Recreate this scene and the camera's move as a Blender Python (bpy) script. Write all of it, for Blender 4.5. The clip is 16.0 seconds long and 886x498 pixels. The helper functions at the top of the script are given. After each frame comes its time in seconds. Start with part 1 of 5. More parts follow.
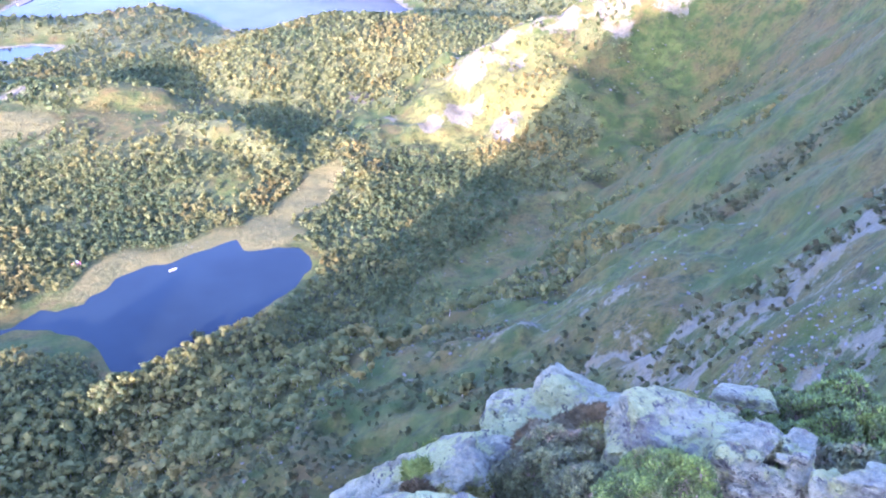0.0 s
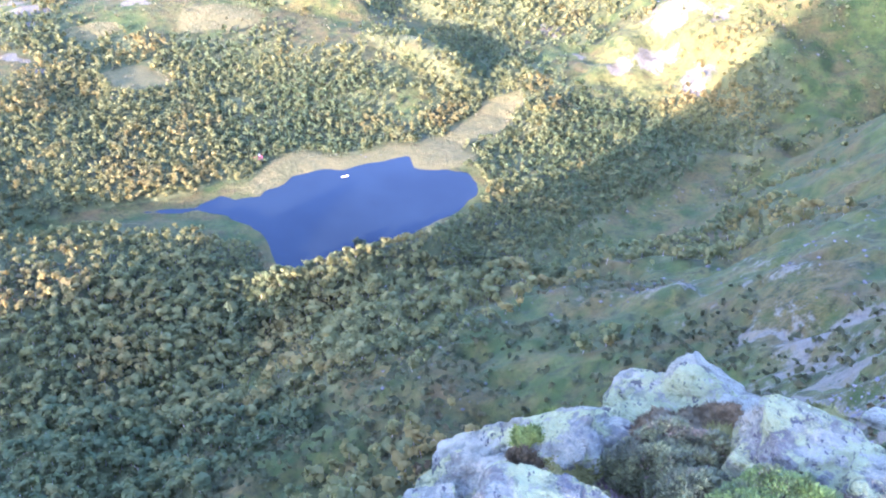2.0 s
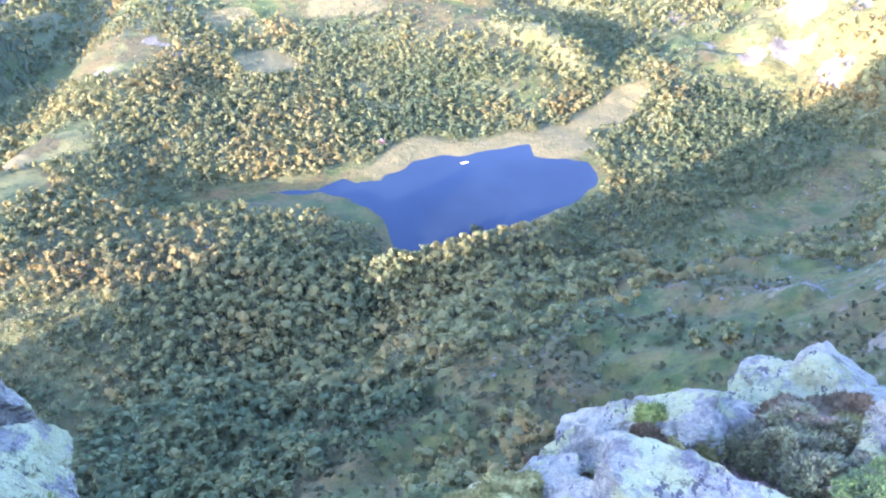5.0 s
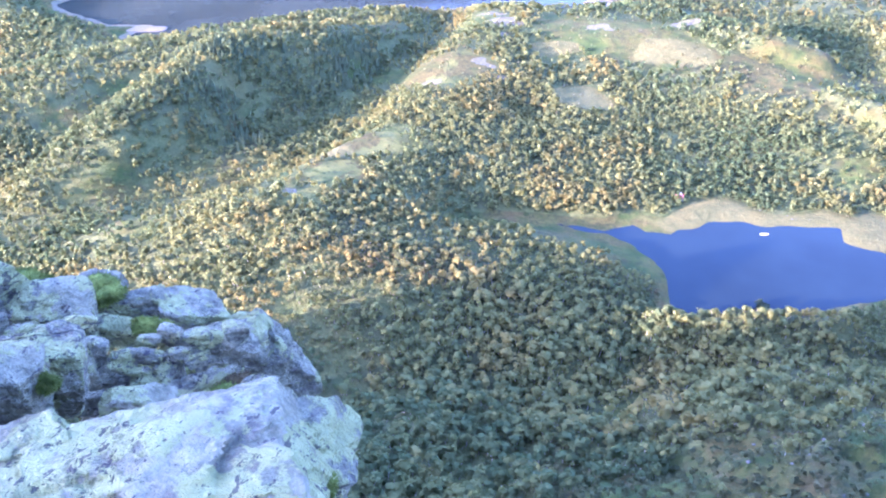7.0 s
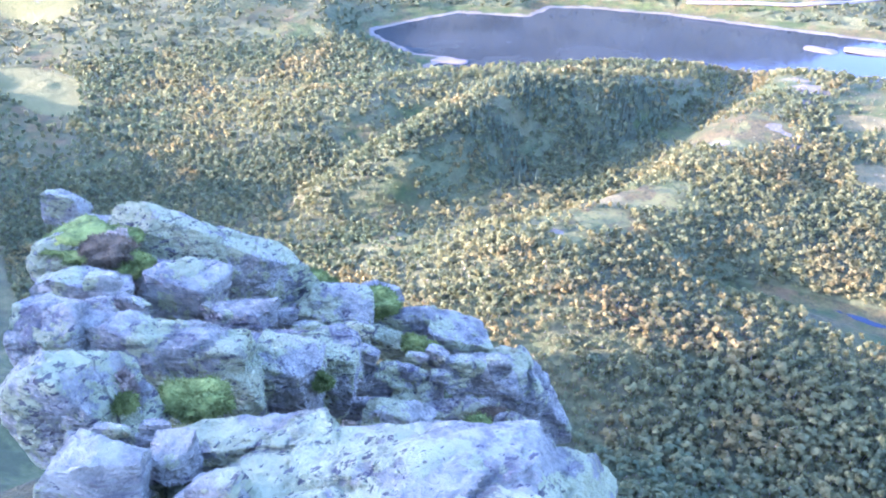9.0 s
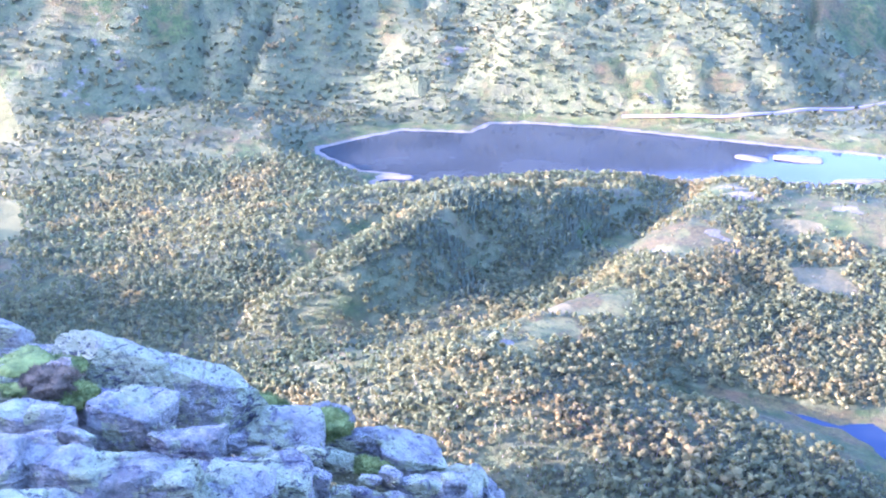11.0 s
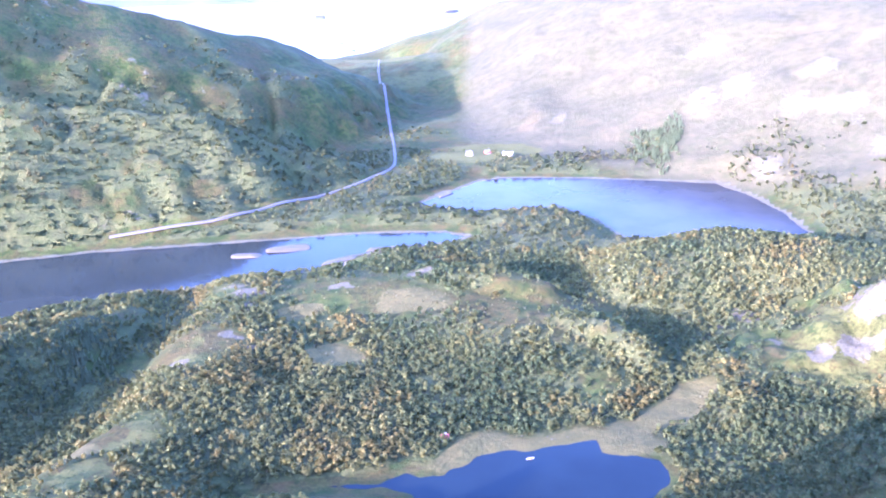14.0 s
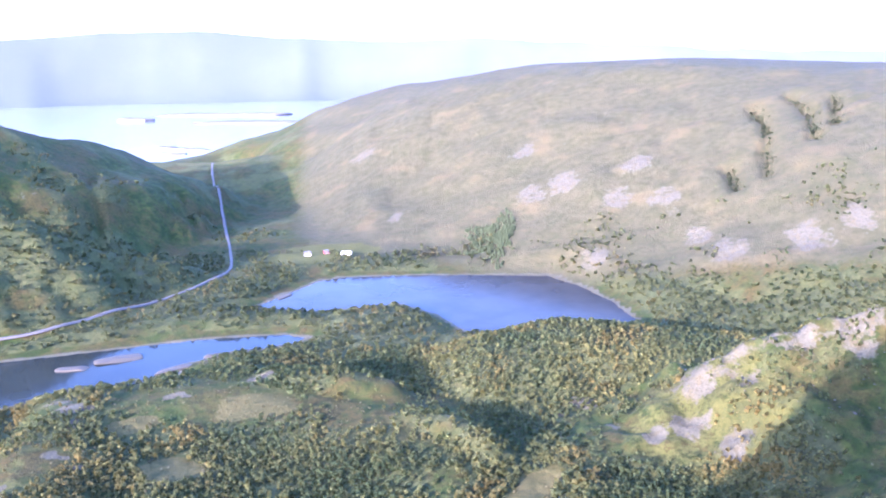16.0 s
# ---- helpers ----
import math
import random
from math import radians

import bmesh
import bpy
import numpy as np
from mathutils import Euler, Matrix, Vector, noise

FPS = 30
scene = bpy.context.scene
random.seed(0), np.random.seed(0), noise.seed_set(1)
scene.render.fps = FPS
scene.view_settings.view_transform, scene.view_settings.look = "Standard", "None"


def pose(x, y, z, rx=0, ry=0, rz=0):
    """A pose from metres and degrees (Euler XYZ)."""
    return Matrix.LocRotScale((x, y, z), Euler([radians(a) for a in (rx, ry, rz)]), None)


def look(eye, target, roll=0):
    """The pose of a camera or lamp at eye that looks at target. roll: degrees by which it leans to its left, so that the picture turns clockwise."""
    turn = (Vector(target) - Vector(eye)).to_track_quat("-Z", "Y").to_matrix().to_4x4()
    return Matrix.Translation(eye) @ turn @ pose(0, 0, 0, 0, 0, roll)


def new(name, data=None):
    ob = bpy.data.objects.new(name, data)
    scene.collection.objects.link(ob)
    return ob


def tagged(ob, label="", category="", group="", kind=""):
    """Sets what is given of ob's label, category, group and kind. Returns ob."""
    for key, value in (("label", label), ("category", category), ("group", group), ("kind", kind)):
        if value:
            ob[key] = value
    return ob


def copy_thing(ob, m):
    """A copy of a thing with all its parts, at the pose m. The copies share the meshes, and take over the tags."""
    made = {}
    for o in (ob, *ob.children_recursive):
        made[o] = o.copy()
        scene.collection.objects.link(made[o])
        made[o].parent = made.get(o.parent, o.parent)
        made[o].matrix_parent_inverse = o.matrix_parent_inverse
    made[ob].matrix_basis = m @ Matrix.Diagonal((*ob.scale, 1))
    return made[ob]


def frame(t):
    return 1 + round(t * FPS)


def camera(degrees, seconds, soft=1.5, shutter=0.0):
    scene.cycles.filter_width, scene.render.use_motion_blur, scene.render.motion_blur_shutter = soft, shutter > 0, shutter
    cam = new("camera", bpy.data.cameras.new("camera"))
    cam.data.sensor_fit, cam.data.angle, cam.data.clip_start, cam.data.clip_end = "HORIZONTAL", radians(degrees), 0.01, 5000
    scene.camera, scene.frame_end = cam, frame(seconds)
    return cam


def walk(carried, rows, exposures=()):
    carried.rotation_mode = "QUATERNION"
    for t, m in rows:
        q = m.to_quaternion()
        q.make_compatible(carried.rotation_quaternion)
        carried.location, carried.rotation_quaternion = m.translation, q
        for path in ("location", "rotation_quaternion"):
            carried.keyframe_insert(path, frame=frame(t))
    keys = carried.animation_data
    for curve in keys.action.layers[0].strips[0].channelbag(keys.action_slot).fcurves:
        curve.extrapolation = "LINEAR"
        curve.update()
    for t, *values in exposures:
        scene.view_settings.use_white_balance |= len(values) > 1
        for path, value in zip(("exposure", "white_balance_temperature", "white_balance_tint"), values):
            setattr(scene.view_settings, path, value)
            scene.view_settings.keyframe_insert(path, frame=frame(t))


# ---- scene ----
cam = camera(51.57, 16.0, soft=2.0)
PATH = [
    (0.0, 0.008, -0.016, 239.989, 58.87, -0.92, -14.12),
    (0.5, 0.051, 0.036, 239.977, 59.01, -1.50, -9.42),
    (1.0, 0.111, 0.071, 239.965, 58.65, -3.51, -6.31),
    (1.5, 0.093, 0.084, 239.972, 55.90, -2.55, -1.70),
    (2.0, 0.063, 0.069, 239.988, 54.32, -2.83, -0.78),
    (2.5, 0.066, 0.067, 239.979, 53.24, -1.30, -1.52),
    (3.0, 0.065, 0.035, 240.005, 52.72, 0.50, 0.76),
    (3.2, 0.064, 0.037, 240.002, 53.11, -0.07, 0.56),
    (5.3, 0.013, -0.009, 240.010, 53.48, -0.04, 9.04),
    (5.5, -0.000, 0.000, 240.000, 53.95, 0.28, 11.25),
    (6.0, -0.026, 0.017, 239.985, 55.02, 0.43, 16.50),
    (6.5, -0.063, 0.039, 239.957, 55.30, -0.46, 21.53),
    (7.0, -0.090, 0.049, 239.941, 55.57, -0.35, 27.57),
    (7.5, -0.111, 0.054, 239.933, 55.94, 0.16, 32.84),
    (8.0, -0.128, 0.054, 239.929, 56.37, 0.38, 37.14),
    (8.5, -0.146, 0.049, 239.929, 57.23, 0.11, 43.46),
    (8.7, -0.150, 0.046, 239.930, 57.63, 0.42, 45.67),
    (10.8, -0.149, 0.037, 239.949, 64.30, 0.36, 44.02),
    (11.0, -0.143, 0.036, 239.953, 65.37, 0.67, 42.55),
    (11.5, -0.137, 0.032, 239.957, 69.03, 0.54, 39.68),
    (12.0, -0.150, 0.023, 239.949, 69.98, 0.99, 36.40),
    (12.5, -0.163, 0.014, 239.940, 69.62, 1.52, 31.07),
    (13.0, -0.175, 0.005, 239.932, 69.84, 1.74, 22.75),
    (13.5, -0.187, -0.001, 239.926, 70.42, 1.02, 15.19),
    (14.0, -0.196, -0.010, 239.922, 71.57, 1.05, 10.15),
    (14.5, -0.203, -0.019, 239.919, 74.18, 0.98, 6.86),
    (15.0, -0.209, -0.026, 239.917, 76.06, 1.09, 5.30),
    (15.5, -0.212, -0.031, 239.915, 77.77, 0.86, 4.24),
    (16.0, -0.214, -0.034, 239.915, 77.60, 0.50, 0.00),
]
# the picture brightens as the camera lifts from the shaded slope to the open valley
EXPOSURES = [(0.0, 4.45, 4690, 55), (3.2, 4.75, 4780, 50), (7.0, 4.75, 4600, 55), (8.7, 4.75, 4530, 57), (11.0, 4.8, 4390, 65), (13.0, 4.43, 4400, 64), (14.0, 4.2, 4380, 58), (14.5, 4.05, 4400, 55), (16.0, 3.6, 4500, 50)]
walk(cam, [(r[0], pose(*r[1:])) for r in PATH], EXPOSURES)

# ---------------------------------------------------------------- sky and sun: low in the sky, behind the walker's left shoulder
SUN_AZ, SUN_EL = 142.0, 14.0          # degrees to the left of straight ahead (+y), degrees above the horizon
toward_sun = Vector((-math.sin(radians(SUN_AZ)) * math.cos(radians(SUN_EL)), math.cos(radians(SUN_AZ)) * math.cos(radians(SUN_EL)), math.sin(radians(SUN_EL))))
world = bpy.data.worlds.new("sky")
scene.world = world
world.use_nodes = True
wt = world.node_tree
sky = wt.nodes.new("ShaderNodeTexSky")
sky.sky_type, sky.sun_disc = "NISHITA", False
sky.sun_elevation, sky.sun_rotation = radians(SUN_EL), radians(-SUN_AZ)
sky.air_density, sky.dust_density, sky.ozone_density, sky.altitude = 1.0, 2.4, 1.0, 400
wt.links.new(sky.outputs[0], wt.nodes["Background"].inputs[0])
wt.nodes["Background"].inputs[1].default_value = 0.15
sun_data = bpy.data.lights.new("sun", "SUN")
sun_data.energy, sun_data.angle, sun_data.color = 2.45, radians(0.53), (1.0, 0.72, 0.39)
sun = new("sun", sun_data)
sun.matrix_world = look(toward_sun * 900, (0, 0, 0))

# ---------------------------------------------------------------- materials
class Nodes:
    """Short hand for building a node material."""

    def __init__(self, name):
        self.mat = bpy.data.materials.new(name)
        self.mat.use_nodes = True
        self.t = self.mat.node_tree
        self.shader = self.t.nodes["Principled BSDF"]

    def link(self, value, socket):
        if isinstance(value, bpy.types.NodeSocket):
            self.t.links.new(value, socket)
        elif isinstance(value, (tuple, list)) and len(value) == 3 and socket.type == "RGBA":
            socket.default_value = (*value, 1)
        else:
            socket.default_value = value

    def place(self):
        return self.t.nodes.new("ShaderNodeNewGeometry").outputs["Position"]

    def local(self):
        return self.t.nodes.new("ShaderNodeTexCoord").outputs["Object"]

    def noise(self, where, scale, detail=4, rough=0.6, stretch=None):
        if stretch:
            m = self.t.nodes.new("ShaderNodeMapping")
            self.link(where, m.inputs[0])
            m.inputs["Scale"].default_value = stretch
            where = m.outputs[0]
        n = self.t.nodes.new("ShaderNodeTexNoise")
        self.link(where, n.inputs["Vector"])
        n.inputs["Scale"].default_value, n.inputs["Detail"].default_value, n.inputs["Roughness"].default_value = scale, detail, rough
        return n.outputs["Fac"]

    def cells(self, where, scale, feature="F1"):
        n = self.t.nodes.new("ShaderNodeTexVoronoi")
        n.feature = feature
        self.link(where, n.inputs["Vector"])
        n.inputs["Scale"].default_value = scale
        return n.outputs["Distance"]

    def step(self, value, a, b):
        n = self.t.nodes.new("ShaderNodeMapRange")
        n.interpolation_type = "SMOOTHSTEP"
        self.link(value, n.inputs[0])
        n.inputs[1].default_value, n.inputs[2].default_value = a, b
        return n.outputs[0]

    def sums(self, op, a, b):
        n = self.t.nodes.new("ShaderNodeMath")
        n.operation = op
        self.link(a, n.inputs[0])
        self.link(b, n.inputs[1])
        return n.outputs[0]

    def sums_vector(self, vector, value):
        n = self.t.nodes.new("ShaderNodeVectorMath")
        n.operation = "ADD"
        self.link(vector, n.inputs[0])
        self.link(value, n.inputs[1])
        return n.outputs[0]

    def mix(self, fac, a, b):
        n = self.t.nodes.new("ShaderNodeMix")
        n.data_type = "RGBA"
        self.link(fac, n.inputs["Factor"])
        self.link(a, n.inputs["A"])
        self.link(b, n.inputs["B"])
        return n.outputs["Result"]

    def attribute(self, name):
        n = self.t.nodes.new("ShaderNodeAttribute")
        n.attribute_name = name
        return n.outputs

    def island(self):
        return self.t.nodes.new("ShaderNodeNewGeometry").outputs["Random Per Island"]

    def each(self):
        return self.t.nodes.new("ShaderNodeObjectInfo").outputs["Random"]

    def up(self):
        n = self.t.nodes.new("ShaderNodeSeparateXYZ")
        self.link(self.t.nodes.new("ShaderNodeNewGeometry").outputs["Normal"], n.inputs[0])
        return n.outputs[2]

    def bump(self, height, distance, strength=1.0):
        n = self.t.nodes.new("ShaderNodeBump")
        self.link(height, n.inputs["Height"])
        n.inputs["Distance"].default_value, n.inputs["Strength"].default_value = distance, strength
        self.t.links.new(n.outputs[0], self.shader.inputs["Normal"])

    def done(self, colour, rough=0.85, specular=0.3):
        self.link(colour, self.shader.inputs["Base Color"])
        self.link(rough, self.shader.inputs["Roughness"])
        self.shader.inputs["Specular IOR Level"].default_value = specular
        return self.mat


def ground_material():
    n = Nodes("heath_ground")
    p = n.place()
    big, mid, fine = n.noise(p, 0.018, 5), n.noise(p, 0.09, 6, 0.65), n.noise(p, 0.55, 8, 0.72)
    green = n.mix(n.step(mid, 0.38, 0.62), (0.025, 0.040, 0.008), (0.052, 0.067, 0.013))
    brown = n.mix(n.step(fine, 0.35, 0.65), (0.038, 0.036, 0.009), (0.076, 0.062, 0.017))
    col = n.mix(n.step(n.sums("ADD", n.sums("MULTIPLY", big, 0.5), n.sums("MULTIPLY", mid, 0.5)), 0.43, 0.59), green, brown)
    mottle = n.noise(p, 0.22, 8, 0.72)
    col = n.mix(n.sums("MULTIPLY", n.step(mottle, 0.50, 0.60), 0.75), col, n.mix(n.step(fine, 0.35, 0.65), (0.012, 0.018, 0.007), (0.041, 0.046, 0.014)))
    col = n.mix(n.sums("MULTIPLY", n.step(n.noise(p, 0.06, 5, 0.6), 0.55, 0.66), 0.45), col, (0.072, 0.050, 0.018))
    cover = n.attribute("cover")["Color"]
    sep = n.t.nodes.new("ShaderNodeSeparateColor")
    n.link(cover, sep.inputs[0])
    bog, rock, field = sep.outputs
    dry = n.attribute("dry")["Fac"]
    thicket = n.mix(n.step(n.noise(p, 0.3, 6, 0.7), 0.35, 0.65), (0.046, 0.058, 0.017), (0.080, 0.084, 0.027))
    thicket = n.mix(n.sums("MULTIPLY", n.step(n.noise(p, 0.055, 6, 0.7), 0.48, 0.60), 0.6), thicket, (0.035, 0.042, 0.018))
    col = n.mix(n.sums("MULTIPLY", n.step(n.attribute("wood")["Fac"], 0.15, 0.6), 0.85), col, thicket)
    wob = n.sums("SUBTRACT", n.noise(p, 0.25, 4, 0.7), 0.5)
    straw = n.mix(n.step(mid, 0.35, 0.7), (0.068, 0.064, 0.029), (0.047, 0.052, 0.020))
    straw = n.mix(n.step(big, 0.52, 0.68), straw, (0.084, 0.074, 0.031))
    col = n.mix(n.step(n.sums("ADD", dry, wob), 0.35, 0.65), col, straw)
    tan = n.mix(n.step(n.sums("ADD", n.sums("MULTIPLY", mid, 0.5), n.sums("MULTIPLY", fine, 0.5)), 0.4, 0.6), (0.090, 0.080, 0.024), (0.060, 0.060, 0.018))
    col = n.mix(n.step(n.sums("ADD", bog, wob), 0.35, 0.65), col, tan)
    col = n.mix(n.step(n.sums("ADD", field, n.sums("MULTIPLY", wob, 0.6)), 0.45, 0.55), col, n.mix(n.step(fine, 0.3, 0.7), (0.060, 0.066, 0.015), (0.090, 0.088, 0.022)))
    stone = n.mix(n.step(fine, 0.3, 0.75), (0.070, 0.069, 0.042), (0.116, 0.112, 0.070))
    seam = n.noise(p, 0.35, 7, 0.75, (1.0, 0.45, 2.2))
    stone = n.mix(n.sums("MULTIPLY", n.step(seam, 0.46, 0.36), 0.75), stone, (0.054, 0.047, 0.035))
    stone = n.mix(n.sums("MULTIPLY", n.step(n.noise(p, 0.16, 6, 0.7), 0.50, 0.58), 0.7), stone, n.mix(mid, (0.10, 0.085, 0.038), (0.081, 0.074, 0.031)))
    col = n.mix(n.step(n.sums("ADD", rock, n.sums("ADD", n.sums("MULTIPLY", n.sums("SUBTRACT", n.noise(p, 0.05, 8, 0.68), 0.5), 1.5), n.sums("MULTIPLY", n.sums("SUBTRACT", n.noise(p, 0.28, 5, 0.7, (1.0, 0.6, 2.0)), 0.5), 0.55))), 0.44, 0.54), col, stone)
    col = n.mix(n.sums("MULTIPLY", n.step(fine, 0.55, 0.8), 0.35), col, n.mix(0.5, col, (0.022, 0.023, 0.010)))
    n.bump(n.sums("ADD", n.sums("MULTIPLY", mid, 2.5), n.sums("ADD", fine, n.sums("MULTIPLY", mottle, 2.0))), 0.9, 0.8)
    return n.done(col, 0.95, 0.1)


def water_material(name, colour, rough, gloss=0.38, ior=1.33):
    n = Nodes(name)
    p = n.place()
    n.bump(n.noise(p, 1.2, 3, 0.6, (1.0, 0.5, 1.0)), 0.01, 0.25)
    n.shader.inputs["IOR"].default_value = ior
    return n.done(n.mix(n.step(n.noise(p, 0.02, 3), 0.35, 0.7), colour, tuple(0.7 * c for c in colour)), rough, gloss)


GROUND = ground_material()
TARN_WATER = water_material("tarn_water", (0.008, 0.014, 0.016), 0.09, 0.32, 1.21)
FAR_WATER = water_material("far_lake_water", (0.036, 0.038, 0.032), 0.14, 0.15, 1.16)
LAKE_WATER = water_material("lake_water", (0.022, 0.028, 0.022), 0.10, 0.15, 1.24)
# sea base colour is lifted far above the lakes' to carry distance haze
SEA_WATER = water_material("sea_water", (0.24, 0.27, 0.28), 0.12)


def leaf_material(name, dark, light, autumn, share, woods=True):
    n = Nodes(name)
    p = n.place()
    k = n.sums("ADD", n.sums("MULTIPLY", n.island(), 0.15), n.sums("MULTIPLY", n.attribute("tint")["Fac"] if woods else n.each(), 0.85))
    col = n.mix(k, dark, light)
    turned = n.sums("ADD", n.noise(p, 0.03, 3), n.sums("MULTIPLY", k, 0.22))
    col = n.mix(n.step(turned, 0.66 - share, 0.88 - share), col, autumn)
    col = n.mix(n.sums("MULTIPLY", n.step(n.noise(p, 2.2, 3, 0.7), 0.45, 0.75), 0.3), col, tuple(0.6 * c for c in dark))
    n.bump(n.noise(p, 3.0, 3, 0.7), 0.4, 0.7)
    mat = n.done(col, 0.8, 0.1)
    thin, both = n.t.nodes.new("ShaderNodeBsdfTranslucent"), n.t.nodes.new("ShaderNodeMixShader")
    n.link(col, thin.inputs["Color"])
    both.inputs[0].default_value = 0.5
    n.t.links.new(n.shader.outputs[0], both.inputs[1])
    n.t.links.new(thin.outputs[0], both.inputs[2])
    n.t.links.new(both.outputs[0], n.t.nodes["Material Output"].inputs["Surface"])
    return mat


BIRCH = leaf_material("birch_leaves", (0.072, 0.104, 0.040), (0.182, 0.182, 0.054), (0.208, 0.174, 0.050), 0.04)
NEAR_BIRCH = leaf_material("near_birch_leaves", (0.062, 0.098, 0.036), (0.150, 0.172, 0.054), (0.184, 0.170, 0.054), 0.0, False)
SCRUB = leaf_material("scrub_leaves", (0.108, 0.113, 0.051), (0.178, 0.160, 0.076), (0.21, 0.17, 0.07), 0.0)

HEATH_SCRUB = leaf_material("heath_scrub_leaves", (0.050, 0.066, 0.025), (0.110, 0.116, 0.048), (0.12, 0.095, 0.04), 0.0)
FAR_SCRUB = leaf_material("far_scrub_leaves", (0.058, 0.078, 0.028), (0.115, 0.124, 0.042), (0.15, 0.13, 0.05), 0.0)
DARK_SCRUB = leaf_material("dark_scrub_leaves", (0.040, 0.056, 0.026), (0.075, 0.090, 0.040), (0.09, 0.09, 0.04), 0.0)


def bark_material():
    n = Nodes("birch_bark")
    p = n.local()
    return n.done(n.mix(n.step(n.noise(p, 5.0, 4), 0.4, 0.65), (0.42, 0.39, 0.35), (0.10, 0.085, 0.07)), 0.85, 0.2)


BARK = bark_material()

# ---------------------------------------------------------------- noise and smooth maths
def lattice(ix, iy, seed):
    n = (ix.astype(np.int64) * 374761393 + iy.astype(np.int64) * 668265263 + seed * 974634777) & 0x7FFFFFFF
    n = ((n ^ (n >> 13)) * 1274126177) & 0x7FFFFFFF
    n = (n ^ (n >> 16)) & 0xFFFFF
    return n / 524288.0 - 1.0


def vnoise(x, y, seed=0):
    ix, iy = np.floor(x), np.floor(y)
    fx, fy = x - ix, y - iy
    fx, fy = fx * fx * fx * (fx * (fx * 6 - 15) + 10), fy * fy * fy * (fy * (fy * 6 - 15) + 10)
    a, b = lattice(ix, iy, seed), lattice(ix + 1, iy, seed)
    c, d = lattice(ix, iy + 1, seed), lattice(ix + 1, iy + 1, seed)
    return (a + (b - a) * fx) * (1 - fy) + (c + (d - c) * fx) * fy


def fbm(x, y, size, octaves=4, seed=0, gain=0.5):
    total, amp = 0.0, 1.0
    for k in range(octaves):
        turn = 0.6 * k
        u = (x * math.cos(turn) - y * math.sin(turn)) / size
        v = (x * math.sin(turn) + y * math.cos(turn)) / size
        total = total + amp * vnoise(u + 13.7 * k, v - 7.1 * k, seed + k)
        size, amp = size * 0.5, amp * gain
    return total


def smooth(a, b, x):
    t = np.clip((x - a) / (b - a), 0.0, 1.0)
    return t * t * (3 - 2 * t)


def smax(a, b, k):
    h = np.clip(0.5 + 0.5 * (a - b) / k, 0, 1)
    return b + (a - b) * h + k * h * (1 - h)


def ridge(x, y, line):
    """Distance from a crest line and the crest's height at the nearest place on it."""
    best, high, weight = np.full(np.shape(x), 1e9), 0.0, 0.0
    for (ax, ay, az), (bx, by, bz) in zip(line, line[1:]):
        dx, dy = bx - ax, by - ay
        t = np.clip(((x - ax) * dx + (y - ay) * dy) / (dx * dx + dy * dy), 0, 1)
        d = np.hypot(x - ax - t * dx, y - ay - t * dy)
        w = 1.0 / (d + 0.5) ** 4
        best, high, weight = np.minimum(best, d), high + w * (az + t * (bz - az)), weight + w
    return best, high / weight


def shore(x, y, outline):
    """Signed distance from a closed outline, negative inside."""
    best, inside = np.full(np.shape(x), 1e9), np.zeros(np.shape(x), bool)
    for (ax, ay), (bx, by) in zip(outline, outline[1:] + outline[:1]):
        dx, dy = bx - ax, by - ay
        t = np.clip(((x - ax) * dx + (y - ay) * dy) / (dx * dx + dy * dy), 0, 1)
        best = np.minimum(best, np.hypot(x - ax - t * dx, y - ay - t * dy))
        cross = ((ay > y) != (by > y)) & (x < dx * (y - ay) / (dy if abs(dy) > 1e-9 else 1e-9) + ax)
        inside ^= cross
    return np.where(inside, -best, best)


# ---------------------------------------------------------------- the plan of the land (tarn level is z = 0, the summit 240)
LAKE_LEVEL, SEA_LEVEL = -8.0, -16.0
TARN = [(-161, 337), (-144, 350), (-124, 357), (-100, 364), (-90, 376), (-82, 371), (-72, 375), (-60, 392), (-47, 401), (-30, 404),
        (-16, 412), (-7, 418), (1, 417), (4, 406), (18, 406), (31, 403), (37, 393), (35, 380), (28, 367), (19, 358), (2, 343),
        (-12, 334), (-29, 324), (-48, 314), (-56, 315), (-61, 329), (-68, 343), (-83, 352), (-98, 356), (-123, 353), (-140, 346)]
LONG_LAKE = [(-590, 478), (-580, 530), (-572, 562), (-518, 598), (-524, 630), (-500, 652), (-436, 686), (-337, 722), (-208, 770),
             (-144, 781), (-119, 771), (-129, 753), (-184, 722), (-214, 699), (-203, 674), (-240, 640), (-300, 622), (-338, 596),
             (-384, 553), (-425, 505), (-464, 468), (-493, 450), (-491, 477), (-519, 463), (-578, 470)]
FAR_LAKE = [(-190, 867), (-169, 911), (-137, 973), (-113, 987), (-50, 994), (43, 994), (115, 986), (145, 940), (168, 877), (180, 806),
            (120, 770), (16, 783), (-10, 838), (-44, 875), (-120, 850)]
ROAD = [(-430, 706), (-390, 728), (-345, 757), (-290, 845), (-258, 905), (-238, 985), (-246, 1030), (-273, 1136), (-331, 1333), (-401, 1576), (-430, 1700)]

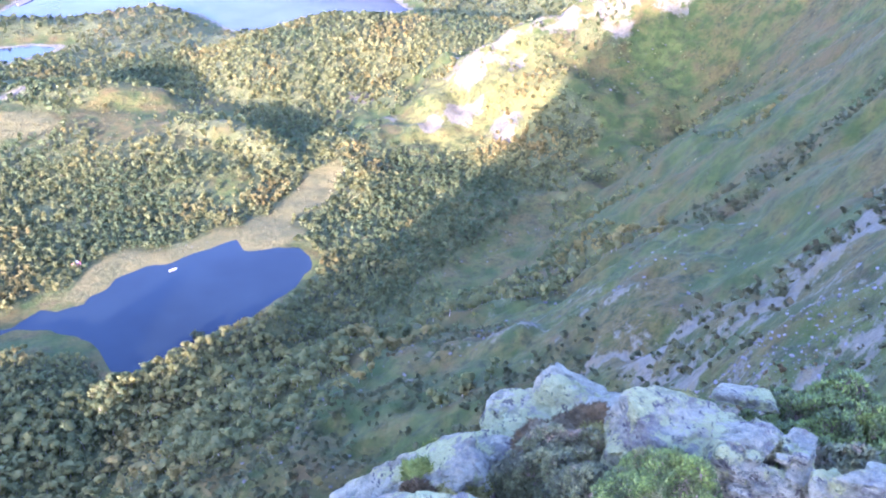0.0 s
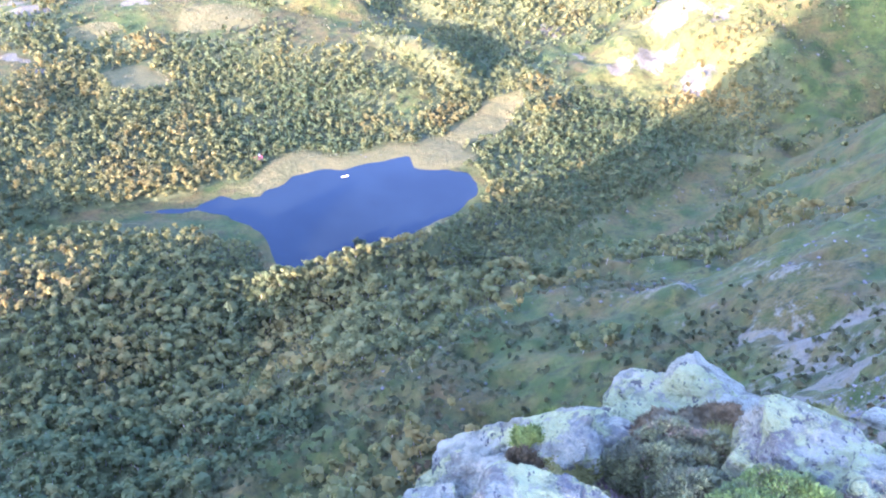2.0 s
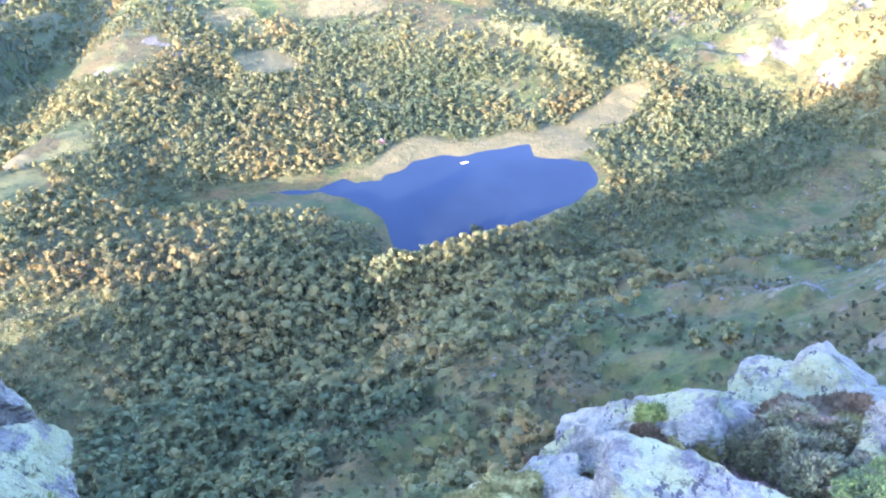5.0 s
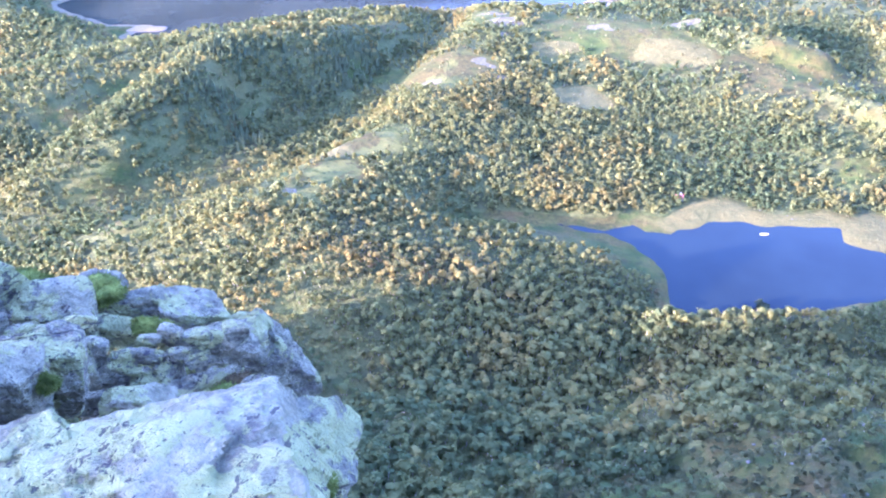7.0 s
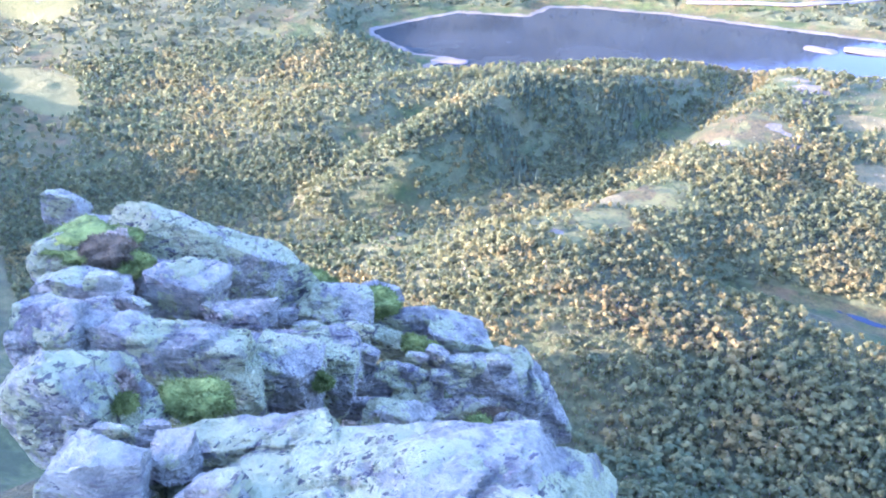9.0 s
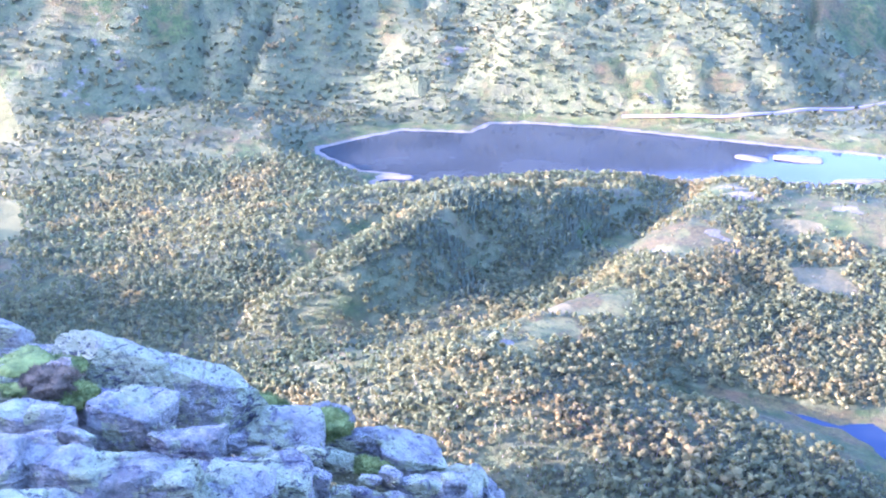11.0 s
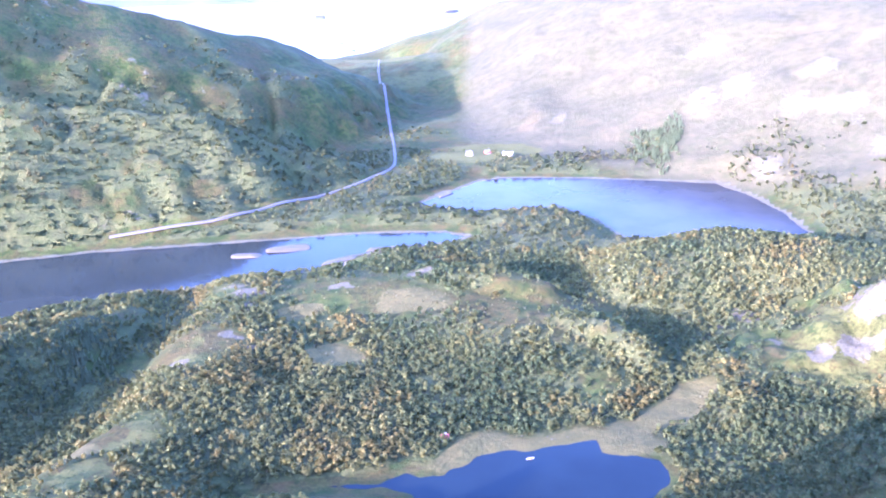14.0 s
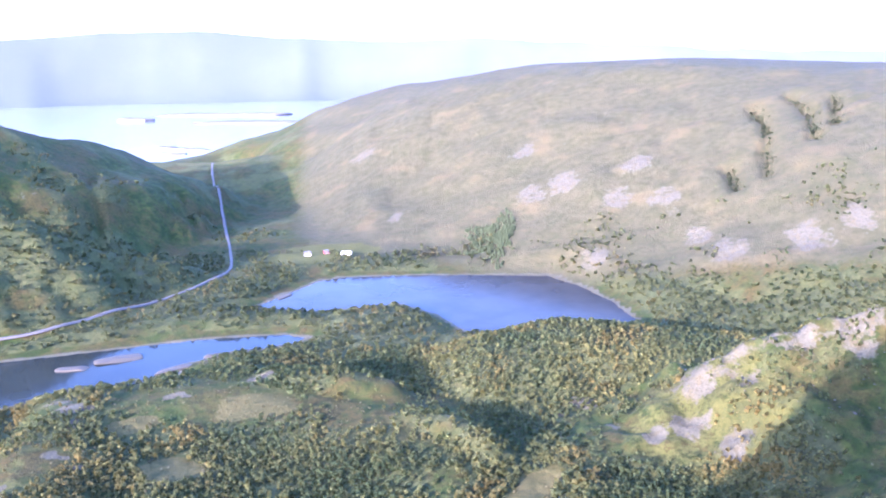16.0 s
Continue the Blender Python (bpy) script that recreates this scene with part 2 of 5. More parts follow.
# points before (-34, -46) are an unseen crest shaped to cast shade
SUMMIT_AND_SHADE_RIDGE = [(-714, 126, 24), (-671, 80, 54), (-622, 29, 69), (-573, -9, 82), (-531, -30, 62), (-439, -75, 44), (-414, -80, 100), (-400, -80, 148),
                (-318, -82, 143), (-268, -82, 176), (-227, -77, 250), (-150, -96, 280), (-34, -46, 264), (-2, -6, 240), (5, -1, 239), (60, 20, 236), (150, 100, 226),
                (250, 220, 205), (330, 340, 168), (372, 460, 132), (340, 545, 100), (262, 556, 78), (205, 560, 68), (168, 560, 50), (142, 546, 26)]


def plan(x, y):
    """Height of the bare land."""
    d = np.hypot(x, y)
    h = -9 + 4 * fbm(x, y, 140, 3, 5)
    # broad wooded plateau between the tarn and the lakes, with its scarp to the gully
    r, c = ridge(x, y, [(-226, 425, 15), (-238, 480, 18), (-246, 545, 18), (-150, 585, 19), (-70, 560, 15), (-20, 520, 9)])
    h = smax(h, c - 14 * smooth(0, 110, r) - 0.02 * r, 8)
    r, c = ridge(x, y, [(-205, 200, 10), (-222, 258, 26), (-232, 320, 20), (-222, 385, 14), (-226, 440, 15)])
    h = smax(h, c - (0.22 - 0.11 * smooth(-235, -215, x)) * np.maximum(r - 8, 0), 6)
    # dome across the gully: broad towards the lake, steep towards the gully, with a hollow on top
    r, c = ridge(x, y, [(-492, 268, 1), (-466, 306, 8), (-440, 360, 11), (-395, 440, 11), (-350, 500, 11), (-312, 545, 8)])
    h = smax(h, c - 26 * smooth(15, 105, r), 6)
    r, c = ridge(x, y, [(-362, 262, 10), (-352, 300, 25), (-352, 345, 32), (-354, 390, 34), (-342, 425, 32), (-318, 462, 28), (-303, 500, 21), (-294, 540, 12)])
    h = smax(h, c - 42 * smooth(1, 66, r), 5)
    h = h - 9 * np.exp(-(((x + 405) / 22) ** 2 + ((y - 368) / 34) ** 2))
    r, c = ridge(x, y, [(-760, 330, 10), (-700, 420, 16), (-640, 440, 8)])
    h = smax(h, c - 26 * smooth(10, 150, r), 7)
    # round hill before the far lake
    r, c = ridge(x, y, [(40, 655, 22), (90, 675, 29), (150, 668, 27), (215, 655, 24)])
    h = smax(h, c - 34 * smooth(5, 110, r), 6)
    # the gully that parts the plateau from the domes
    r, c = ridge(x, y, [(-300, 285, -13), (-276, 330, -12), (-268, 387, -9), (-279, 454, -5), (-287, 533, -4), (-300, 580, -8)])
    h = h * (1 - 0.9 * np.exp(-(r / 20.0) ** 2)) + 0.9 * c * np.exp(-(r / 20.0) ** 2)
    # small knolls by the tarn
    r, c = ridge(x, y, [(-118, 600, 22), (-70, 594, 24), (-46, 590, 20)])
    h = smax(h, c - 24 * smooth(4, 42, r), 4)
    r, c = ridge(x, y, [(-26, 544, 15), (5, 528, 17), (24, 510, 14)])
    h = smax(h, c - 22 * smooth(2, 34, r), 4)
    h = h - 10 * np.exp(-((x + 52) ** 2 + (y - 665) ** 2) / 40.0 ** 2) - 6 * np.exp(-((x + 178) ** 2 + (y - 446) ** 2) / 15.0 ** 2) - 6 * np.exp(-((x - 48) ** 2 + (y - 552) ** 2) / 27.0 ** 2)
    r, c = ridge(x, y, [(-48, 294, 15), (-22, 303, 20), (6, 321, 18)])
    h = smax(h, c - 22 * smooth(0, 32, r), 3)
    # mountain behind the long lake, with the lit spur before its shaded end
    line = [(-1500, 100, 260), (-1250, 450, 330), (-1050, 690, 335), (-900, 860, 285), (-760, 990, 224), (-640, 1085, 180), (-560, 1160, 150), (-525, 1220, 128),
            (-500, 1290, 117), (-480, 1370, 94), (-460, 1450, 62), (-455, 1540, 20)]
    r, c = ridge(x, y, line)
    gash = np.abs(fbm(x + 0.35 * y, 0.35 * y - 0.2 * x, 95, 4, 13))
    h = smax(h, c - 0.46 * r - 0.34 * np.maximum(r - 150, 0) + (15 * fbm(x, y, 170, 5, 11) - 14 * np.exp(-gash * 8)) * smooth(30, 160, r), 14)
    line = [(-800, 720, 160), (-702, 770, 136), (-560, 800, 104), (-461, 842, 88), (-406, 870, 80), (-295, 935, 30), (-250, 975, 0)]
    r, c = ridge(x, y, line)
    h = smax(h, c - 0.60 * r + (9 * fbm(x, y, 90, 4, 15) - 7 * np.exp(-8 * np.abs(fbm(x, y, 60, 3, 17)))) * smooth(-6, 14, c - 0.6 * r), 10)
    # broad heath mountain behind the far lake
    line = [(-410, 1850, 20), (-345, 1890, 82), (-235, 1950, 126), (-60, 1970, 164), (200, 1890, 205), (440, 1750, 216), (720, 1540, 206), (1000, 1200, 215), (1150, 800, 200)]
    r, c = ridge(x, y, line)
    wide = 960 - 480 * smooth(-60, -300, x)
    h = smax(h, c - (c + 14) * smooth(40, wide, r) ** 1.6 + (10 * fbm(x, y, 260, 4, 21) - 3.5 * np.exp(-5 * np.abs(fbm(x + 0.5 * y, y - 0.4 * x, 120, 4, 23)))) * smooth(60, 300, r), 12)
    for line in ([(415, 1244, 0), (410, 1170, 0), (373, 1045, 0)], [(468, 1255, 0), (468, 1184, 0), (440, 1089, 0)], [(512, 1215, 0), (475, 1115, 0)], [(343, 1094, 0), (332, 1035, 0)]):
        r, c = ridge(x, y, line)
        h = h - 13 * np.exp(-((r + 4 * vnoise(x / 15, y / 15, 45)) / 8.0) ** 2)
    # the mountain that the walker stands on, with the unseen shade-casting crest behind
    r, c = ridge(x, y, SUMMIT_AND_SHADE_RIDGE)
    rough = smooth(20, 120, d)
    front = 0.30 * r + 150 * np.minimum(c / 239, 1.05) * (1 - np.exp(-r / 75.0))
    back = 0.62 * r + 45 * (1 - np.exp(-r / 25.0))
    own = c - (front + (back - front) * smooth(-10, -60, y)) + rough * (9 * fbm(x, y, 70, 4, 31) + 3.4 * fbm(x, y, 19, 4, 37) - 2.2 * np.exp(-6 * np.abs(fbm(x * 0.8 + y * 0.5, y * 0.8 - x * 0.3, 30, 3, 39))))
    h = smax(h, own, 10)
    # down to the sea beyond the valley
    h = h - 34 * smooth(1680, 1990, y) * smooth(-180, -380, x) - 200 * smooth(2300, 2900, d)
    return h


EDGE_AZ = [-180, -75, -45, -10, -3, 4, 22, 30, 38, 48, 75, 180]      # how far the summit ledge reaches, by bearing
EDGE_FAR = [6, 4, 2.7, 1.9, 0.95, 0.6, 0.6, 0.75, 1.5, 3.0, 4.2, 6]


def ledge(x, y):
    d = np.hypot(x, y)
    edge = np.interp(np.degrees(np.arctan2(-x, y)), EDGE_AZ, EDGE_FAR)
    return 240 - 1.5 - 0.62 * np.maximum(np.minimum(d, edge) - 1.0, 0) - 2.6 * np.maximum(d - edge, 0)


def land(x, y):
    """Height of the ground, with lake beds, banks and the ledge at the walker's feet."""
    h = plan(x, y) + 0.8 * fbm(x, y, 22, 3, 3) * smooth(150, 300, np.hypot(x, y))
    h = np.maximum(h, ledge(x, y) + 0.05 * fbm(x, y, 0.5, 3, 43))
    for outline, level, bank in ((TARN, 0.0, 26.0), (LONG_LAKE, LAKE_LEVEL, 42.0), (FAR_LAKE, LAKE_LEVEL, 45.0)):
        xs, ys = [p[0] for p in outline], [p[1] for p in outline]
        near = (x > min(xs) - 60) & (x < max(xs) + 60) & (y > min(ys) - 60) & (y < max(ys) + 60)
        sd = np.full(np.shape(x), 99.0)
        sd[near] = shore(x[near], y[near], outline) + 1.6 * vnoise(x[near] / 7, y[near] / 7, 41)
        w = smooth(0, bank, sd)
        h = h * w + (1 - w) * (level + np.clip(0.07 * sd, -3, 3) + 0.15)
    return h

# ---------------------------------------------------------------- the ground: one sheet to the horizon, finest where it is seen
def grow(a, b, n):
    return a * (b / a) ** (np.arange(n) / n)


def covers(x, y, z):
    """Which growth covers the ground: bog, bare rock and mown field, and how dry the grass is."""
    d = np.hypot(x, y)
    sd = shore(x, y, TARN)
    bog = smooth(24, 4, sd + 9 * vnoise(x / 30, y / 30, 61)) * smooth(345, 360, y + 0.3 * x) * smooth(24, 8, x)
    r, _ = ridge(x, y, [(14, 415, 0), (28, 440, 0), (52, 478, 0)])
    bog = np.maximum(bog, smooth(19, 4, r + 9 * vnoise(x / 16, y / 16, 63)))
    for bx, by, br in ((-150, 480, 26), (-250, 340, 20), (-120, 556, 34), (-190, 530, 20)):
        bog = np.maximum(bog, smooth(br, br * 0.4, np.hypot(x - bx, (y - by) * 1.4) + 10 * vnoise(x / 20, y / 20, 67)))
    rock = np.zeros(np.shape(x))
    e = 6.0
    slope = np.hypot(plan(x + e, y) - plan(x - e, y), plan(x, y + e) - plan(x, y - e)) / (2 * e)
    patch = fbm(x, y, 60, 4, 71)
    far = smooth(760, 840, d)
    rock = np.maximum(rock, far * (0.03 + 0.26 * np.clip(patch, -0.6, 0.6) + 0.5 * np.clip(slope - 0.35, -0.3, 0.3)) * smooth(2300, 1900, d) * (1 - 0.75 * smooth(-640, -560, x) * smooth(1040, 1130, y) * smooth(-150, -250, x)))
    own = smooth(60, 25, ridge(x, y, SUMMIT_AND_SHADE_RIDGE)[0]) * smooth(130, 60, d)
    rock = np.maximum(rock, (0.24 + 0.3 * np.clip(fbm(x, y, 45, 3, 73), -1, 1) + 0.25 * own) * smooth(420, 150, d) * smooth(-30, 60, x))
    for rx, ry, rr in ((-236, 441, 9), (-224, 482, 11), (-238, 545, 14), (-228, 528, 10), (-128, 596, 13), (-252, 560, 12), (-178, 566, 10), (-230, 290, 6), (-205, 470, 5),):
        rock = np.maximum(rock, smooth(rr, rr * 0.35, np.hypot(x - rx, (y - ry) * 1.5) + rr * 0.5 * vnoise(x / 5, y / 5, 79)))
    for rx, ry, rr in ((94, 588, 13), (76, 575, 9), (149, 524, 17), (160, 556, 22), (186, 552, 24), (218, 556, 22), (258, 552, 24), (125, 520, 12), (170, 500, 16), (105, 545, 10), (300, 548, 26)):
        rock = np.maximum(rock, 0.58 * smooth(rr * 1.3, rr * 0.4, np.hypot(x - rx, y - ry)))
    for rx, ry, rr in ((112, 1166, 26), (156, 1173, 30), (208, 1098, 24), (256, 1070, 26), (288, 908, 26), (359, 888, 30), (405, 894, 26), (164, 985, 22), (275, 965, 22), (115, 1293, 22), (248, 1167, 26), (-65, 1200, 16), (-130, 1456, 24)):
        rock = np.maximum(rock, 0.62 * smooth(rr * 1.5, rr * 0.3, np.hypot(x - rx, (y - ry) * 0.8)))
    for outline, wide in ((LONG_LAKE, 3.4), (FAR_LAKE, 3.2)):
        near = (d > 600) & (d < 1200)
        sd2 = np.full(np.shape(x), 99.0)
        sd2[near] = shore(x[near], y[near], outline)
        rock = np.maximum(rock, smooth(wide, wide * 0.5, sd2))
    field = np.zeros(np.shape(x))
    for fx, fy, fa, fb in ((-170, 1050, 46, 30), (-420, 1700, 75, 60), (-140, 1100, 60, 25), (-820, 290, 60, 30), (-640, 215, 60, 22)):
        field = np.maximum(field, smooth(1.15, 0.85, np.hypot((x - fx) / fa, (y - fy) / fb) + 0.2 * vnoise(x / 40, y / 40, 83)))
    dry = smooth(950, 1100, y + 0.55 * x) * smooth(-130, 20, x + 0.12 * y)
    dry = np.maximum(dry, 0.22 * smooth(740, 800, d) * smooth(-0.50, -0.62, x / np.maximum(y, 1.0)))
    r, _ = ridge(x, y, [(-210, 240, 0), (-219, 270, 0), (-226, 310, 0), (-222, 365, 0), (-228, 440, 0), (-238, 490, 0)])
    field = np.maximum(field, 0.54 * smooth(18, 2, r + 11 * vnoise(x / 12, y / 12, 87)))
    field = np.maximum(field, 0.52 * smooth(95, 40, np.hypot(x - 165, (y - 525) * 1.1) + 16 * vnoise(x / 20, y / 20, 89)))
    return bog, rock, field, dry


WOOD_EDGE_Y = [100, 150, 163, 195, 217, 282, 319, 344, 372, 430, 480, 520]
WOOD_EDGE_X = [-82, -66, -50, -34, -27, -9, 16, 58, 100, 160, 215, 260]


def wooded(x, y, z):
    """How thickly birch stands at a place, 0 to 1."""
    d = np.hypot(x, y)
    bog, rock, field, dry = covers(x, y, z)
    thick = 1.08 + 0.85 * fbm(x, y, 46, 4, 91)
    crest = np.exp(-(((x + 150) / 120) ** 2 + ((y - 560) / 42) ** 2)) + 0.7 * np.exp(-(((x + 235) / 26) ** 2 + ((y - 480) / 60) ** 2))
    crest = crest + 0.7 * np.exp(-(((x + 232) / 18) ** 2 + ((y - 330) / 40) ** 2))
    thick = thick - 1.1 * crest + 0.45 * smooth(-50, -80, x) * smooth(-215, -195, x) * smooth(200, 225, y) * smooth(375, 355, y)
    own, _ = ridge(x, y, SUMMIT_AND_SHADE_RIDGE)
    side = x - np.interp(y, WOOD_EDGE_Y, WOOD_EDGE_X)                                   # open heath to the right of this line
    thick = thick - 1.25 * smooth(-10, 24, side + 12 * vnoise(x / 18, y / 18, 97) + 9 * vnoise(x / 7, y / 7, 98)) * smooth(560, 520, y) - smooth(70, 130, z) * smooth(700, 560, d)
    knob = np.hypot((x - 215) / 110, (y - 560) / 75)
    thick = thick - 0.9 * smooth(1.3, 0.8, knob)
    thick = thick - 1.1 * dry * (dry > 0.36) - 0.45 * smooth(60, 150, z) * smooth(700, 900, d) - 1.0 * smooth(1050, 1150, d)
    thick = thick - 2.0 * smooth(0.3, 0.6, bog) - 2.0 * smooth(0.45, 0.7, field) - 1.4 * smooth(0.5, 0.9, rock)
    for outline in (TARN, LONG_LAKE, FAR_LAKE):
        thick = np.where(shore(x, y, outline) < (np.where(x < -58, 6.0, 3.0) if outline is TARN else 13.0), -1, thick)
    thick = thick - 2.0 * smooth(1.2, 0.8, np.hypot((x + 100) / 34, (y - 341) / 13))
    r, _ = ridge(x, y, [(a, b, 0) for a, b in ROAD])
    return np.where(r < 7, -1, thick)


def build_ground():
    az = np.concatenate([np.arange(-46, 78, 0.34), np.arange(78, 314, 2.36)])
    rad = np.concatenate([grow(0.05, 60, 60), grow(60, 250, 85), np.linspace(250, 850, 205, endpoint=False), grow(850, 2300, 110), grow(2300, 4990, 30), [4990]])
    a, r = np.meshgrid(np.radians(az), rad)
    x, y = -r * np.sin(a), r * np.cos(a)
    z = land(x, y)
    n, m = len(rad), len(az)
    verts = np.stack([x, y, z], -1).reshape(-1, 3)
    i, j = np.meshgrid(np.arange(n - 1), np.arange(m), indexing="ij")
    k = (j + 1) % m
    faces = np.stack([i * m + j, (i + 1) * m + j, (i + 1) * m + k, i * m + k], -1).reshape(-1, 4)[:, ::-1]
    me = raw_mesh("ground", verts, faces, GROUND, True)
    bog, rock, field, dry = (v.reshape(-1) for v in covers(x, y, z))
    col = me.attributes.new("cover", "FLOAT_COLOR", "POINT")
    col.data.foreach_set("color", np.stack([bog, rock, field, np.ones_like(bog)], -1).astype(np.float32).ravel())
    me.attributes.new("dry", "FLOAT", "POINT").data.foreach_set("value", dry.astype(np.float32))
    under = np.clip(wooded(x, y, z), 0, 1).reshape(-1)
    me.attributes.new("wood", "FLOAT", "POINT").data.foreach_set("value", under.astype(np.float32))
    ob = new("ground", me)
    return tagged(ob, "heath, bog, scrub and bare rock over mountain and valley", "ground", kind="structure")


def raw_mesh(name, verts, faces, material, smooth_shade=False):
    """A mesh from arrays of places and of faces that all have the same number of corners."""
    me = bpy.data.meshes.new(name)
    faces = np.asarray(faces, np.int32)
    count, sides = faces.shape
    me.vertices.add(len(verts))
    me.vertices.foreach_set("co", np.asarray(verts, np.float32).ravel())
    me.loops.add(count * sides)
    me.loops.foreach_set("vertex_index", faces.ravel())
    me.polygons.add(count)
    me.polygons.foreach_set("loop_start", np.arange(0, count * sides, sides, dtype=np.int32))
    me.polygons.foreach_set("use_smooth", np.full(count, smooth_shade))
    me.update(calc_edges=True)
    me.materials.append(material)
    return me


ground = build_ground()


def water(name, outline, level, material, label):
    bm = bmesh.new()
    mid = Vector((sum(p[0] for p in outline), sum(p[1] for p in outline))) / len(outline)
    vs = []
    for k, p in enumerate(outline):
        a, b = Vector(outline[k - 1]), Vector(outline[(k + 1) % len(outline)])
        t = (b - a).normalized()
        q = Vector(p) - 5 * Vector((-t.y, t.x))
        if shore(np.array([q.x]), np.array([q.y]), outline)[0] < 0:
            q = Vector(p) + 5 * Vector((-t.y, t.x))
        vs.append(bm.verts.new((q.x, q.y, level)))
    f = bm.faces.new(vs)
    f.normal_update()
    if f.normal.z < 0:
        f.normal_flip()
    bmesh.ops.triangulate(bm, faces=[f])
    me = bpy.data.meshes.new(name)
    bm.to_mesh(me)
    bm.free()
    me.materials.append(material)
    return tagged(new(name, me), label, "water", kind="structure")


water("tarn_water", TARN, 0.0, TARN_WATER, "small dark blue mountain tarn ringed by bog")
water("lake_water", LONG_LAKE, LAKE_LEVEL, LAKE_WATER, "long dark lake below the rocky mountainside")
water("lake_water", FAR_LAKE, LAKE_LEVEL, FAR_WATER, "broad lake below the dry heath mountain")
water("sea_water", [(-4600, 1700), (-4600, 4700), (-300, 4960), (2200, 4300), (2200, 2300), (-300, 2050), (-560, 1880)], SEA_LEVEL, SEA_WATER, "fjord water beyond the valley mouth, coloured pale for haze")


def far_mountains():
    """The range across the fjord, with distance haze put into its colour."""
    az = np.arange(-40, 62, 0.25)
    tops = 0.25 + 0.85 * np.exp(-((az - 16) / 7.5) ** 2) + 0.25 * np.exp(-((az + 1) / 5.0) ** 2) + 0.5 * np.exp(-((az - 34) / 7) ** 2) - 0.6 * smooth(-4, -22, az) + 0.08 * vnoise(az / 2.0, az * 0, 5)
    verts, rows = [], ((4700, 0.0), (4780, 0.16), (4850, 0.55), (4910, 0.85), (4950, 1.0))
    for dist, part_up in rows:
        low = SEA_LEVEL - 4
        high = 240 + dist * np.tan(np.radians(tops))
        wob = 40 * fbm(az * 80, az * 0 + dist, 400, 2, 9)
        r = np.minimum(dist + wob * (1 - part_up), 4992)
        z = low + (high - low) * part_up + 14 * vnoise(az / 1.2, az * 0 + dist * 0.02, 7) * part_up * (1 - part_up) * 4
        verts.append(np.stack([-r * np.sin(np.radians(az)), r * np.cos(np.radians(az)), z], -1))
    m = len(az)
    i, j = np.meshgrid(np.arange(len(rows) - 1), np.arange(m - 1), indexing="ij")
    faces = np.stack([i * m + j, i * m + j + 1, (i + 1) * m + j + 1, (i + 1) * m + j], -1).reshape(-1, 4)
    # bluish base colours stand in for the haze over the range
    n = Nodes("haze_tinted_range")
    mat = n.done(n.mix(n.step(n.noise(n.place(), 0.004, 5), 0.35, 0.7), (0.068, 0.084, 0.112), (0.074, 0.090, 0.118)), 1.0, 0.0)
    return tagged(new("backdrop", raw_mesh("backdrop", np.concatenate(verts), faces, mat, True)), "mountain range across the fjord, coloured pale blue for haze", "mountains", kind="structure")


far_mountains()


def road():
    pts = []
    for (ax, ay), (bx, by) in zip(ROAD, ROAD[1:]):
        n = max(2, int(math.hypot(bx - ax, by - ay) / 6))
        pts += [(ax + (bx - ax) * k / n, ay + (by - ay) * k / n) for k in range(n)]
    p = np.array(pts)
    for _ in range(12):
        p[1:-1] = (p[:-2] + 2 * p[1:-1] + p[2:]) / 4
    t = np.gradient(p, axis=0)
    t /= np.linalg.norm(t, axis=1)[:, None]
    side = np.stack([-t[:, 1], t[:, 0]], -1)
    rows = []
    top = np.maximum(land(p[:, 0], p[:, 1]), np.maximum(land(*(p + 3 * side).T), land(*(p - 3 * side).T)))
    for _ in range(8):
        top[1:-1] = np.maximum((top[:-2] + 2 * top[1:-1] + top[2:]) / 4, top[1:-1] - 0.2)
    top = top + 0.4
    for off, drop in ((-2.3, -1.5), (-1.3, 0.0), (1.3, 0.0), (2.3, -1.5)):
        rows.append(np.column_stack([p + off * side, top + drop]))
    m = len(p)
    i, j = np.meshgrid(np.arange(3), np.arange(m - 1), indexing="ij")
    faces = np.stack([i * m + j, (i + 1) * m + j, (i + 1) * m + j + 1, i * m + j + 1], -1).reshape(-1, 4)[:, ::-1]
    n = Nodes("gravel_road")
    mat = n.done(n.mix(n.noise(n.place(), 0.6, 4), (0.09, 0.086, 0.072), (0.13, 0.122, 0.102)), 0.9, 0.2)
    return tagged(new("road", raw_mesh("road", np.concatenate(rows), faces, mat)), "pale gravel road along the foot of the mountain", "road", kind="structure")


road()

